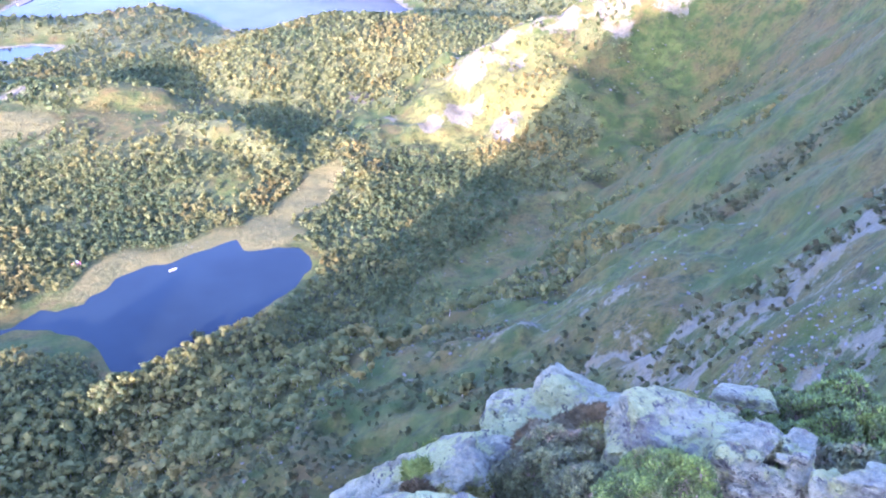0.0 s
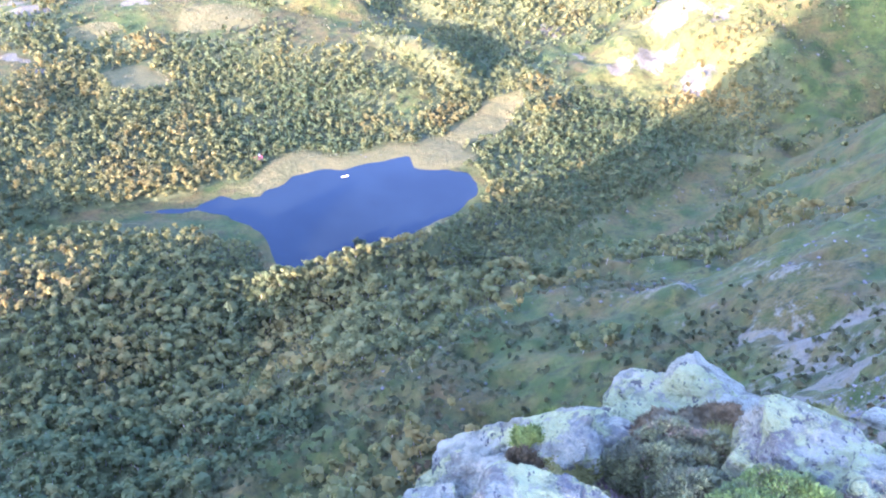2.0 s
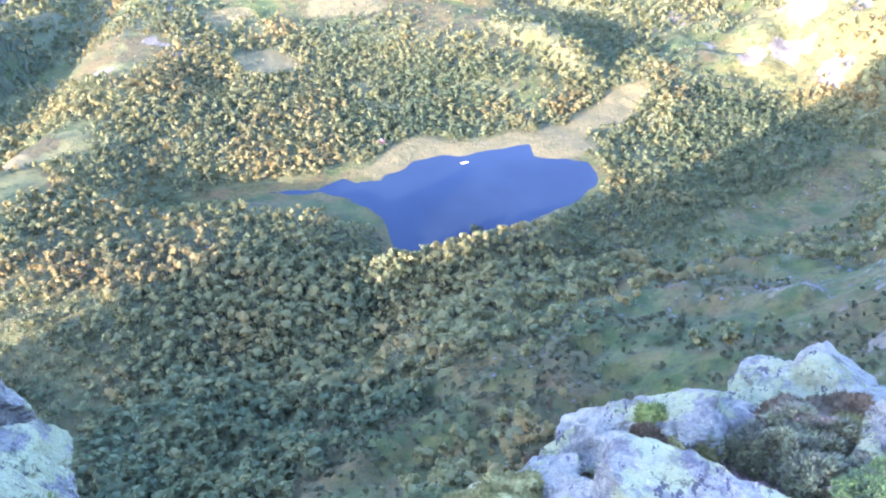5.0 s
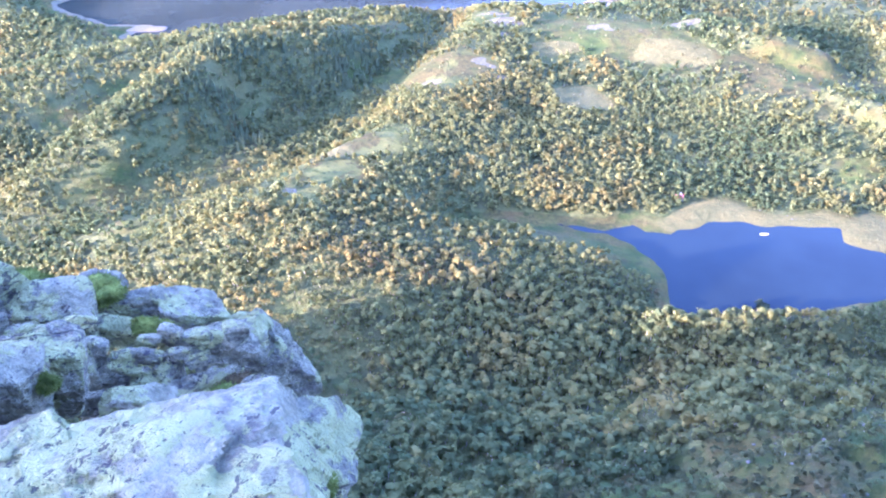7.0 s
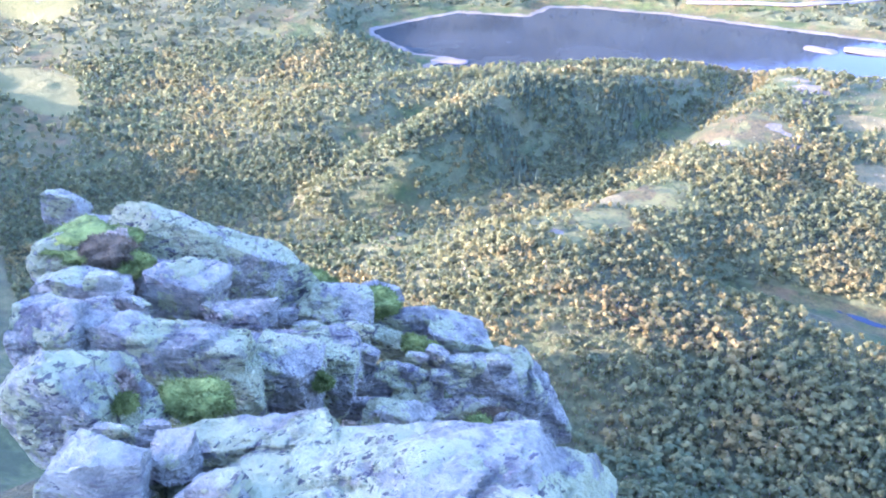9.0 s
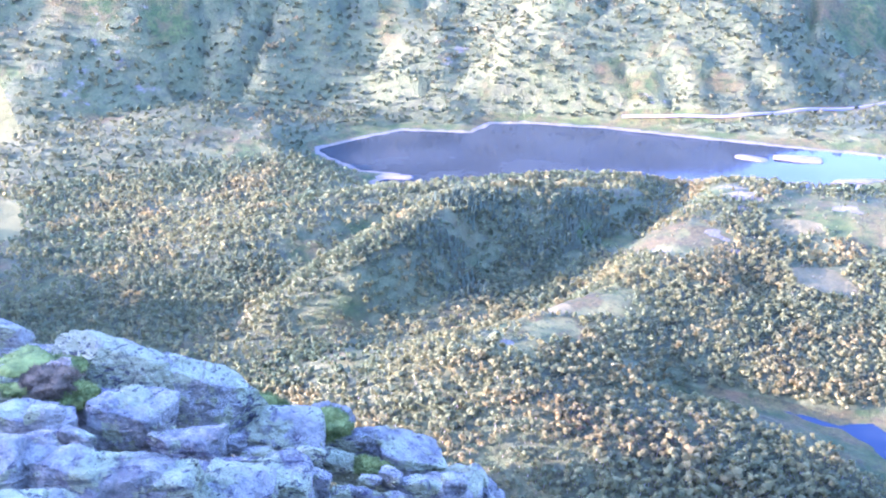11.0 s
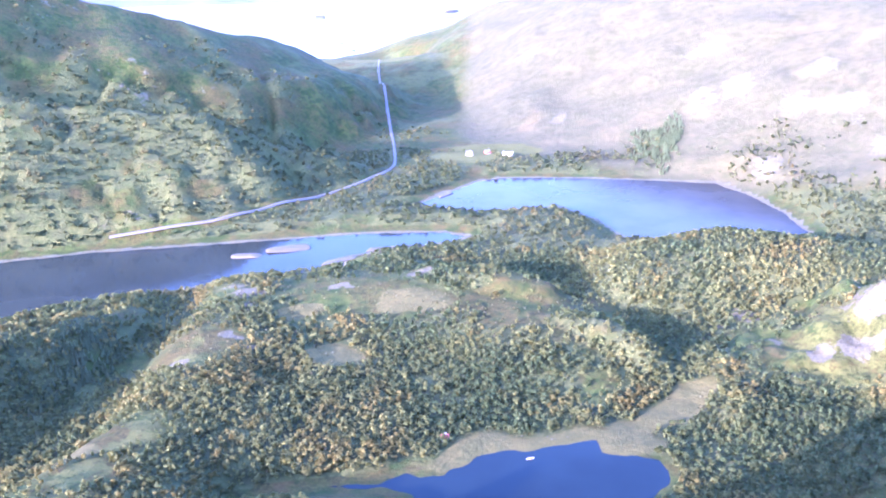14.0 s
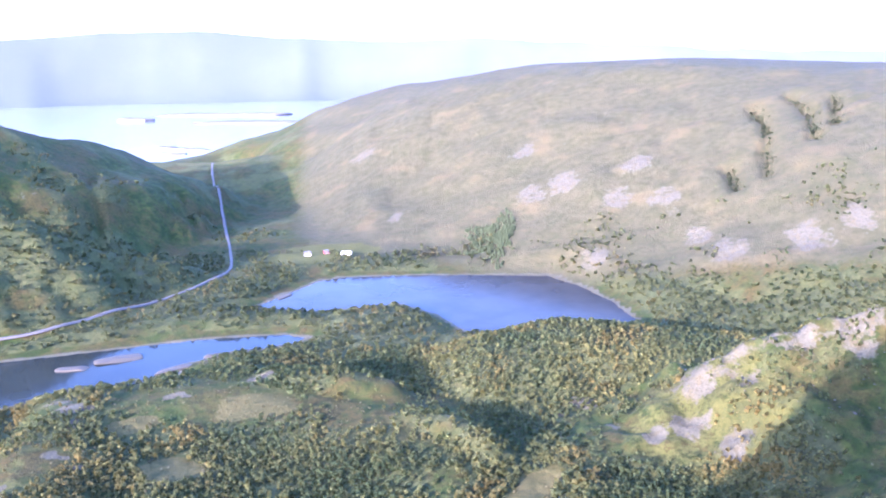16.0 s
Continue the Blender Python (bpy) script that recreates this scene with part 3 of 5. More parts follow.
# ---------------------------------------------------------------- woods: many small leaf sprays on thin trunks
def crown_arrays(rng, leaves, height, width, flat=0.85):
    """Sprays of leaves on a few uneven lobes, turned outwards, with gaps between them."""
    lobes = max(3, min(9, leaves // 7))
    up = rng.uniform(0.36, 0.84, lobes)
    up[0] = 0.82
    reach, turn = width * 0.5 * (1 - 0.8 * np.abs(up - 0.5)) * rng.uniform(0.2, 0.8, lobes), rng.uniform(0, 6.283, lobes)
    middle = np.stack([reach * np.cos(turn), reach * np.sin(turn), height * up], -1)
    bulge = width * rng.uniform(0.18, 0.33, lobes)
    k = rng.integers(0, lobes, leaves)
    way = rng.normal(size=(leaves, 3))
    way[:, 2] = way[:, 2] * 0.8 + 0.4
    way /= np.linalg.norm(way, axis=1)[:, None]
    at = middle[k] + way * (bulge[k] * rng.uniform(0.7, 1.1, leaves))[:, None] * (1, 1, flat)
    face = way + rng.normal(size=(leaves, 3)) * 0.26
    face /= np.linalg.norm(face, axis=1)[:, None]
    a = np.cross(face, rng.normal(size=(leaves, 3)))
    a /= np.linalg.norm(a, axis=1)[:, None]
    b = np.cross(face, a)
    s = width * math.sqrt(1.35 / leaves) * rng.uniform(0.6, 1.35, (leaves, 1))
    v = np.stack([at + a * s - face * s * 0.35, at + b * s * 0.8, at - a * s - face * s * 0.35, at - b * s * 0.8], 1).reshape(-1, 3)
    base = 4 * np.arange(leaves)[:, None]
    core = np.array([0, 0, height * 0.52])
    soft = (at - core) / width + way * 0.5 + face * 0.25 + (0, 0, 0.35)
    soft /= np.linalg.norm(soft, axis=1)[:, None]
    return v, np.concatenate([base + (0, 1, 2), base + (0, 2, 3)]), np.repeat(soft, 4, axis=0)


def trunk_arrays(rng, height, thick, limbs=3):
    """A tapered, slightly bent stem with three limbs, three-sided."""
    vs, fs = [], []

    def stick(a, b, ra, rb):
        base = len(vs)
        for c, r in ((a, ra), (b, rb)):
            for k in range(3):
                vs.append((c[0] + r * math.cos(k * 2.094), c[1] + r * math.sin(k * 2.094), c[2]))
        for k in range(3):
            m = (k + 1) % 3
            fs.append((base + k, base + m, base + 3 + m))
            fs.append((base + k, base + 3 + m, base + 3 + k))

    lean = rng.uniform(-0.3, 0.3, 2)
    mid = (lean[0] * 0.4, lean[1] * 0.4, height * 0.4)
    top = (lean[0], lean[1], height * 0.85)
    stick((0, 0, -0.4), mid, thick, thick * 0.7)
    stick(mid, top, thick * 0.7, thick * 0.25)
    for k in range(limbs):
        t = rng.uniform(0, 6.283)
        stick(mid, (mid[0] + height * 0.22 * math.cos(t), mid[1] + height * 0.22 * math.sin(t), height * rng.uniform(0.55, 0.75)), thick * 0.4, thick * 0.15)
    return np.array(vs), np.array(fs)


def stand(rng, near, far, gap):
    """Jittered places of trees between two distances from the summit, with their heights."""
    g = np.arange(-far, far, gap)
    x, y = (v.ravel() for v in np.meshgrid(g, np.arange(0, far, gap)))
    x, y = x + rng.uniform(-0.9, 0.9, x.shape) * gap, y + rng.uniform(-0.9, 0.9, y.shape) * gap
    d, a = np.hypot(x, y), np.degrees(np.arctan2(-x, y))
    keep = (d > near) & (d <= far) & (a > -44) & (a < 76)
    x, y = x[keep], y[keep]
    z = land(x, y)
    keep = rng.uniform(0, 1, x.shape) < wooded(x, y, z)
    return x[keep], y[keep], z[keep]


def wood(name, rng, spots, heights, leaf_count, trunks, material, label):
    """All the trees of one far wood as one thing."""
    kinds = []
    for k in range(7):
        cv, cf, cn = crown_arrays(rng, leaf_count, 1.0, 0.82, 0.9)
        tv, tf = trunk_arrays(rng, 1.0, 0.022, 0) if trunks else (np.zeros((0, 3)), np.zeros((0, 3), int))
        tn = tv * (1, 1, 0) + 1e-6
        tn = tn / np.linalg.norm(tn, axis=1)[:, None]
        kinds.append((np.concatenate([cv, tv]), np.concatenate([cf, tf + len(cv)]), len(cf), np.concatenate([cn, tn])))
    x, y, z = spots
    pick = rng.integers(0, 7, len(x))
    vs, fs, ms, tints, ways, base = [], [], [], [], [], 0
    for k, (v, f, leaves, soft) in enumerate(kinds):
        idx = np.nonzero(pick == k)[0]
        if not len(idx):
            continue
        n = len(idx)
        h = heights[idx] * (0.5 + 0.95 * rng.uniform(0, 1, n) ** 1.6)
        t = rng.uniform(0, 6.283, n)
        c, s = np.cos(t)[:, None], np.sin(t)[:, None]
        wide = rng.uniform(0.95, 1.45, n)[:, None]
        px = (v[None, :, 0] * c - v[None, :, 1] * s) * h[:, None] * wide + x[idx][:, None]
        py = (v[None, :, 0] * s + v[None, :, 1] * c) * h[:, None] * wide + y[idx][:, None]
        pz = v[None, :, 2] * h[:, None] + z[idx][:, None]
        vs.append(np.stack([px, py, pz], -1).reshape(-1, 3))
        ways.append(np.stack([soft[None, :, 0] * c - soft[None, :, 1] * s, soft[None, :, 0] * s + soft[None, :, 1] * c, np.broadcast_to(soft[None, :, 2], (n, len(v)))], -1).reshape(-1, 3))
        fs.append((f[None] + (np.arange(n) * len(v))[:, None, None] + base).reshape(-1, 3))
        m = np.zeros(len(f), np.int32)
        m[leaves:] = 1
        ms.append(np.tile(m, n))
        tints.append(np.repeat(np.clip(0.5 + 0.45 * fbm(x[idx], y[idx], 60, 2, 33) + rng.uniform(-0.28, 0.28, n), 0, 1), len(v)))
        base += n * len(v)
    me = raw_mesh(name, np.concatenate(vs), np.concatenate(fs), material, True)
    me.normals_split_custom_set_from_vertices(np.concatenate(ways).astype(np.float32))
    me.attributes.new("tint", "FLOAT", "POINT").data.foreach_set("value", np.concatenate(tints).astype(np.float32))
    me.materials.append(BARK)
    me.polygons.foreach_set("material_index", np.concatenate(ms))
    return tagged(new(name, me), label, "woodland", kind="stuff")


def tree_kinds(rng, count):
    """A few birches, each a stem with limbs and a crown of many leaf sprays."""
    kinds = []
    for k in range(count):
        root = new("birch_tree")
        v, f, soft = crown_arrays(rng, 320, 4.2, 3.6, 0.85)
        me = raw_mesh("crown", v, f, NEAR_BIRCH, True)
        me.normals_split_custom_set_from_vertices(soft.astype(np.float32))
        crown = new("crown", me)
        v, f = trunk_arrays(rng, 4.0, 0.09)
        trunk = new("trunk", raw_mesh("trunk", v, f, BARK))
        crown.parent = trunk.parent = root
        kinds.append(tagged(root, "low mountain birch with a loose yellowing crown on the slope", "tree", "nearest birches"))
    return kinds


rng = np.random.default_rng(7)
spots = np.array(stand(rng, 90, 340, 2.35))
near_first = np.argsort(np.hypot(spots[0], spots[1] * 1.0))
KINDS = tree_kinds(rng, 8)
for order, index in enumerate(near_first[:260]):
    tx, ty, tz = (float(v) for v in spots[:, index])
    kind = KINDS[order % 8]
    m = pose(tx, ty, tz, 0, 0, float(rng.uniform(0, 360)))
    if order < 8:
        kind.matrix_world = m
    else:
        copy_thing(kind, m)
spots = spots[:, near_first[260:]]
wood("birch_wood", rng, spots, 2.9 + 1.3 * smooth(-160, -110, spots[0]) * smooth(330, 270, spots[1]), 32, True, BIRCH, "dense low mountain birch wood turning yellow round the tarn")
spots = stand(rng, 340, 520, 2.3)
wood("birch_wood", rng, spots, np.full(len(spots[0]), 2.9), 15, False, BIRCH, "birch wood behind the tarn with sunlit crowns")
spots = stand(rng, 520, 720, 2.9)
wood("birch_wood", rng, spots, np.full(len(spots[0]), 3.1), 10, False, BIRCH, "low birch wood over the rounded hills")
spots = stand(rng, 720, 1250, 5.2)
wood("birch_scrub", rng, spots, np.full(len(spots[0]), 3.6), 7, False, FAR_SCRUB, "scattered birch scrub on the lower mountainsides")


def scatter(rng, near, far, gap, dense):
    g = np.arange(-far, far, gap)
    x, y = (v.ravel() for v in np.meshgrid(g, np.arange(0, far, gap)))
    x, y = x + rng.uniform(-0.5, 0.5, x.shape) * gap, y + rng.uniform(-0.5, 0.5, y.shape) * gap
    d, a = np.hypot(x, y), np.degrees(np.arctan2(-x, y))
    keep = (d > near) & (d <= far) & (a > -46) & (a < 60)
    x, y = x[keep], y[keep]
    keep = (rng.uniform(0, 1, x.shape) < dense(x, y)) & (shore(x, y, TARN) > 2)
    return x[keep], y[keep], land(x[keep], y[keep])


def bushy(x, y):
    return np.clip(0.42 + 0.95 * fbm(x, y, 34, 3, 95) - 0.25 * smooth(20, 120, x), 0, 0.95)


spots = scatter(rng, 14, 130, 1.7, bushy)
wood("heath_bushes", rng, spots, np.full(len(spots[0]), 0.9), 13, False, HEATH_SCRUB, "knee-high willow and juniper bushes on the shaded slope")
spots = scatter(rng, 130, 330, 2.5, lambda x, y: bushy(x, y) * 0.9)
wood("heath_bushes", rng, spots, np.full(len(spots[0]), 1.9), 11, False, HEATH_SCRUB, "low willow bushes on the shaded slope")


def along(rng, lines, count, loose):
    """Places strewn along broken lines."""
    pts = []
    for line in lines:
        for (ax, ay), (bx, by) in zip(line, line[1:]):
            t = rng.uniform(0, 1, count)
            pts.append(np.stack([ax + t * (bx - ax) + rng.normal(size=count) * loose, ay + t * (by - ay) + rng.normal(size=count) * loose]))
    x, y = np.concatenate(pts, 1)
    return x, y, land(x, y)


# dark scrub that also stands in for the shadow of the cleft walls
spots = along(rng, [[(415, 1244), (410, 1170), (373, 1045)], [(468, 1255), (468, 1184), (440, 1089)], [(512, 1215), (475, 1115)], [(343, 1094), (332, 1035)]], 130, 3.2)
wood("cleft_scrub", rng, spots, np.full(len(spots[0]), 2.7), 10, False, DARK_SCRUB, "birch scrub in the heath mountain's clefts, dark for their shadow too")
spots = scatter(rng, 380, 640, 5.0, lambda x, y: np.where((np.abs(x + 150) < 110) & (y > 470), 0.35, 0.06))
wood("heath_bushes", rng, spots, np.full(len(spots[0]), 1.6), 10, False, SCRUB, "scattered low bushes on the open plateau and bogs")

# ---------------------------------------------------------------- boulders, moss and dwarf shrubs of the summit
def rock_material():
    n = Nodes("lichen_rock")
    p = n.place()
    coarse, mid, fine = n.noise(p, 2.6, 5, 0.65), n.noise(p, 11.0, 7, 0.72), n.noise(p, 60.0, 4, 0.7)
    col = n.mix(n.step(mid, 0.34, 0.62), (0.104, 0.112, 0.066), (0.250, 0.262, 0.158))
    worn = n.sums("MULTIPLY", n.step(n.noise(p, 4.2, 6, 0.7), 0.49, 0.62), n.step(fine, 0.32, 0.62))
    col = n.mix(n.sums("MULTIPLY", worn, 0.72), col, (0.070, 0.072, 0.064))
    crust = n.noise(p, 6.5, 8, 0.66)
    lichen = n.step(n.sums("ADD", crust, n.sums("MULTIPLY", n.sums("SUBTRACT", coarse, 0.5), 0.7)), 0.490, 0.535)
    col = n.mix(n.sums("MULTIPLY", lichen, 0.8), col, n.mix(fine, (0.205, 0.240, 0.078), (0.285, 0.320, 0.124)))
    spots = n.step(n.sums("ADD", n.noise(p, 42.0, 4, 0.7, (1.0, 0.6, 1.6)), n.sums("MULTIPLY", n.sums("SUBTRACT", coarse, 0.5), 0.45)), 0.605, 0.640)
    col = n.mix(n.sums("MULTIPLY", spots, 0.80), col, (0.03, 0.03, 0.034))
    seams = n.step(n.noise(p, 9.0, 6, 0.7, (0.7, 0.7, 4.5)), 0.44, 0.36)
    col = n.mix(n.sums("MULTIPLY", seams, 0.55), col, (0.055, 0.056, 0.046))
    warp = n.sums_vector(p, n.mix(0.22, (0.0, 0.0, 0.0), n.noise(p, 5.0, 6, 0.7)))
    cracks = n.sums("MULTIPLY", n.step(n.cells(warp, 3.2, "DISTANCE_TO_EDGE"), 0.016, 0.003), n.step(coarse, 0.50, 0.60))
    col = n.mix(n.sums("MULTIPLY", cracks, 0.6), col, (0.022, 0.022, 0.020))
    rust = n.step(n.noise(p, 3.1, 4), 0.70, 0.78)
    col = n.mix(n.sums("MULTIPLY", rust, 0.3), col, (0.22, 0.16, 0.13))
    n.bump(n.sums("ADD", n.sums("MULTIPLY", mid, 1.6), n.sums("ADD", n.sums("MULTIPLY", fine, 0.6), n.sums("ADD", n.sums("MULTIPLY", lichen, 0.25), n.sums("MULTIPLY", n.noise(p, 5.0, 5, 0.6, (1.0, 1.0, 2.5)), n.sums("SUBTRACT", 3.4, n.sums("MULTIPLY", cracks, 2.4)))))), 0.11, 1.0)
    return n.done(col, 0.92, 0.2)


def moss_material(name, dark, light):
    n = Nodes(name)
    p = n.place()
    k = n.noise(p, 14.0, 6, 0.75)
    col = n.mix(n.step(k, 0.35, 0.65), dark, light)
    n.bump(n.noise(p, 70.0, 4, 0.8), 0.02, 1.0)
    return n.done(col, 0.95, 0.05)


def sprig_material(name, dark, light, dead):
    n = Nodes(name)
    k = n.island()
    col = n.mix(n.step(n.noise(n.place(), 22.0, 4, 0.7), 0.36, 0.64), tuple(0.45 * c for c in dark), n.mix(k, dark, light))
    col = n.mix(n.step(n.noise(n.place(), 9.0, 4, 0.65), 0.56, 0.68), col, dead)
    return n.done(col, 0.7, 0.25)


ROCK = rock_material()
MOSS = {
    "green": moss_material("green_moss", (0.055, 0.080, 0.014), (0.15, 0.185, 0.035)),
    "yellow": moss_material("yellow_moss", (0.075, 0.082, 0.018), (0.21, 0.205, 0.06)),
    # shade inside the shrubs, put into a dark colour
    "under": moss_material("shrub_inner_shade", (0.018, 0.024, 0.010), (0.045, 0.055, 0.020)),
    "brown": moss_material("brown_moss", (0.048, 0.044, 0.020), (0.115, 0.092, 0.040)),
}
SPRIG = {
    "juniper": sprig_material("juniper_needles", (0.042, 0.070, 0.010), (0.125, 0.172, 0.022), (0.085, 0.088, 0.026)),
    "heather": sprig_material("heather_sprigs", (0.050, 0.062, 0.018), (0.105, 0.115, 0.034), (0.092, 0.074, 0.036)),
    "grass": sprig_material("dead_grass", (0.19, 0.160, 0.08), (0.29, 0.245, 0.13), (0.22, 0.175, 0.10)),
}


def ball(subdivisions):
    bm = bmesh.new()
    bmesh.ops.create_icosphere(bm, subdivisions=subdivisions, radius=1.0)
    v = np.array([q.co[:] for q in bm.verts])
    f = np.array([[q.index for q in g.verts] for g in bm.faces])
    bm.free()
    return v, f


BALLS = {k: ball(k) for k in (1, 2, 3, 4, 5, 6)}


def bumps(v, size, octaves, seed):
    return (fbm(v[:, 0] + 0.73 * v[:, 2], v[:, 1] - 0.61 * v[:, 2], size, octaves, seed) + fbm(v[:, 2] + 5.3, v[:, 0] * 0.8 - v[:, 1] * 0.6, size, octaves, seed + 50)) * 0.5


def boulder_arrays(seed, size, detail, blocky=0.55, cuts=13):
    """A frost-split boulder: a rounded block with facets struck off, cracks and a weathered skin."""
    r = np.random.default_rng(seed)
    v, f = BALLS[detail]
    power = 2.6 + 7.0 * blocky
    v = v / (np.abs(v) ** power).sum(1)[:, None] ** (1 / power)
    beds = np.array([(0.15, 0.1, 1.0), (1.0, -0.2, 0.1), (0.15, 1.0, -0.2)])
    for k in range(cuts):
        struck = k % 3 != 2
        n = beds[r.integers(0, 3)] * r.choice((-1, 1)) + r.normal(size=3) * 0.28 if struck else r.normal(size=3)
        n /= np.linalg.norm(n)
        reach = (v @ n).max() * (r.uniform(0.62, 0.88) if struck else r.uniform(0.70, 0.90))
        over = v @ n - reach
        v = v - np.where(over > 0, over, 0)[:, None] * n
    v = v * (np.array(size) * 0.5) * 1.14
    mean = float(np.mean(size))
    out = v / (np.linalg.norm(v, axis=1)[:, None] + 1e-9)
    layers = np.abs(((v[:, 2] + 0.25 * v[:, 0] + 0.06 * mean * bumps(v, 0.4 * mean, 2, seed + 9)) / (0.27 * mean)) % 1.0 - 0.5)
    steps = np.round(bumps(v, 0.5 * mean, 2, seed + 31) * 3) / 3
    push = 0.045 * mean * steps + 0.014 * mean * bumps(v, 0.4 * mean, 3, seed) + 0.034 * mean * bumps(v, 0.13 * mean, 5, seed + 1) - 0.045 * mean * np.exp(-10 * np.abs(bumps(v, 0.42 * mean, 3, seed + 5))) - 0.03 * mean * np.exp(-(layers / 0.03) ** 2) * (bumps(v, 0.7 * mean, 2, seed + 3) > 0.1)
    return v + out * push[:, None], f


def boulder(x, y, z, size, yaw, seed, tip=0.0, lean=0.0, detail=5, blocky=0.55, label="grey gneiss boulder crusted with pale lichen on the summit edge"):
    v, f = boulder_arrays(seed, size, detail, blocky)
    me = raw_mesh("boulder", v, f, ROCK, True)
    me.set_sharp_from_angle(angle=radians(24))
    ob = new("boulder", me)
    ob.matrix_world = pose(x, y, z, lean, tip, yaw)
    return tagged(ob, label, "boulder", "summit boulders")


def stone(x, y, z, size, yaw, seed, tip=0.0):
    ob = boulder(x, y, z, size, yaw, seed, tip, 0, 3, 0.7, "small angular grey stone lying among the boulders")
    ob.name = "stone"
    return tagged(ob, category="stone", group="loose stones")


def cushion(x, y, z, size, kind, seed, label):
    """A cushion of moss over rock, rounded and pitted."""
    v, f = BALLS[4]
    wide, deep, high = size[0] * 1.05, size[1] * 1.05, size[2] * 0.45
    v = v * (wide * 0.5, deep * 0.5, high * 0.5)
    out = v / np.linalg.norm(v, axis=1)[:, None]
    mean = (wide + deep + high) / 3
    v = v + out * (0.36 * mean * bumps(v, 0.45 * mean, 4, seed) + 0.10 * mean * np.abs(bumps(v, 0.12 * mean, 3, seed + 7)))[:, None]
    ob = new("moss_cushion", raw_mesh("moss_cushion", v, f, MOSS[kind], True))
    ob.location = (x, y, z)
    r = np.random.default_rng(seed)
    pick = r.integers(0, len(v), 2600)
    at, way = v[pick], out[pick] + r.normal(size=(2600, 3)) * 0.55
    way /= np.linalg.norm(way, axis=1)[:, None]
    side = np.cross(way, r.normal(size=(2600, 3)))
    side *= 0.0022 / (np.linalg.norm(side, axis=1)[:, None] + 1e-9)
    tip = at + way * r.uniform(0.006, 0.017, (2600, 1))
    blades = np.stack([at - side, at + side, tip], 1).reshape(-1, 3)
    fronds = new("fronds", raw_mesh("fronds", blades, np.arange(7800).reshape(-1, 3), MOSS[kind]))
    fronds.parent = ob
    return tagged(ob, label, "moss", "moss cushions")


def shrub(name, x, y, z, size, kind, seed, count, blade, label):
    """A low mat of sprigs: many small leaf blades on twigs over a mound."""
    r = np.random.default_rng(seed)
    top = Vector((x, y, z))
    u, t = np.sqrt(r.uniform(0, 1, count)), r.uniform(0, 6.283, count)
    ragged = 0.88 + 0.34 * vnoise(np.cos(t) * 2.2 + 7, np.sin(t) * 2.2, seed + 5)
    px, py = u * ragged * np.cos(t) * size[0] / 2, u * ragged * np.sin(t) * size[1] / 2
    dome = size[2] * 0.62 * (1 - u ** 3.2) * np.maximum(0.8 + 0.5 * vnoise(px * 11, py * 11, seed) + 0.35 * vnoise(px * 24, py * 24, seed + 1), 0.5)
    lean = np.stack([px * 1.2 + r.normal(size=count) * 0.3, py * 1.2 + r.normal(size=count) * 0.3, np.full(count, 0.9)], -1)
    lean /= np.linalg.norm(lean, axis=1)[:, None]
    end = np.stack([px, py, dome], -1) + lean * r.uniform(0, 0.9, (count, 1)) * blade
    start = end - lean * blade * 2.2
    side = np.cross(lean, [0.3, 0.9, 0.2])
    side /= np.linalg.norm(side, axis=1)[:, None]
    other = np.cross(lean, side)
    twig_v = np.stack([start + side * 0.002, start - side * 0.002, end], 1).reshape(-1, 3)
    twig_f = np.arange(3 * count).reshape(-1, 3)
    leaves = []
    for q in range(5):
        at = start + (end - start) * (0.35 + 0.65 * q / 4)
        a = r.uniform(0, 6.283, (count, 1))
        way = lean * 0.7 + (side * np.cos(a) + other * np.sin(a)) * 0.8
        wide = np.cross(way, lean)
        wide = wide / (np.linalg.norm(wide, axis=1)[:, None] + 1e-9) * blade * 0.17
        leaves.append(np.stack([at, at + way * blade * 0.5 + wide, at + way * blade, at + way * blade * 0.5 - wide], 1))
    leaf_v = np.concatenate(leaves).reshape(-1, 3)
    b = np.arange(0, len(leaf_v), 4)[:, None]
    leaf_f = np.concatenate([b + (0, 1, 2), b + (0, 2, 3)])
    root = new(name)
    root.location = top
    for part_name, v, f, mat in (("twig_mass", twig_v, twig_f, SPRIG[kind] if kind == "grass" else BARK_DARK), ("foliage", leaf_v, leaf_f, SPRIG[kind])):
        ob = new(part_name, raw_mesh(part_name, v, f, mat))
        ob.parent = root
    if kind == "grass":
        return tagged(root, label, "grass", "grass tufts")
    # added dark core that stands in for the shade between the sprigs
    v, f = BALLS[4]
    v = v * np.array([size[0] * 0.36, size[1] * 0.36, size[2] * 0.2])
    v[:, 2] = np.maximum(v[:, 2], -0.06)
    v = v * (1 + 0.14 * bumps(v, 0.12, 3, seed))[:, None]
    core = new("shade_core", raw_mesh("shade_core", v, f, MOSS["under"], True))
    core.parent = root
    return tagged(root, label, "shrub", "dwarf shrubs")


def dark_bark():
    n = Nodes("dark_twigs")
    return n.done(n.mix(n.noise(n.place(), 40.0, 3), (0.05, 0.035, 0.03), (0.16, 0.13, 0.12)), 0.9, 0.1)


BARK_DARK = dark_bark()


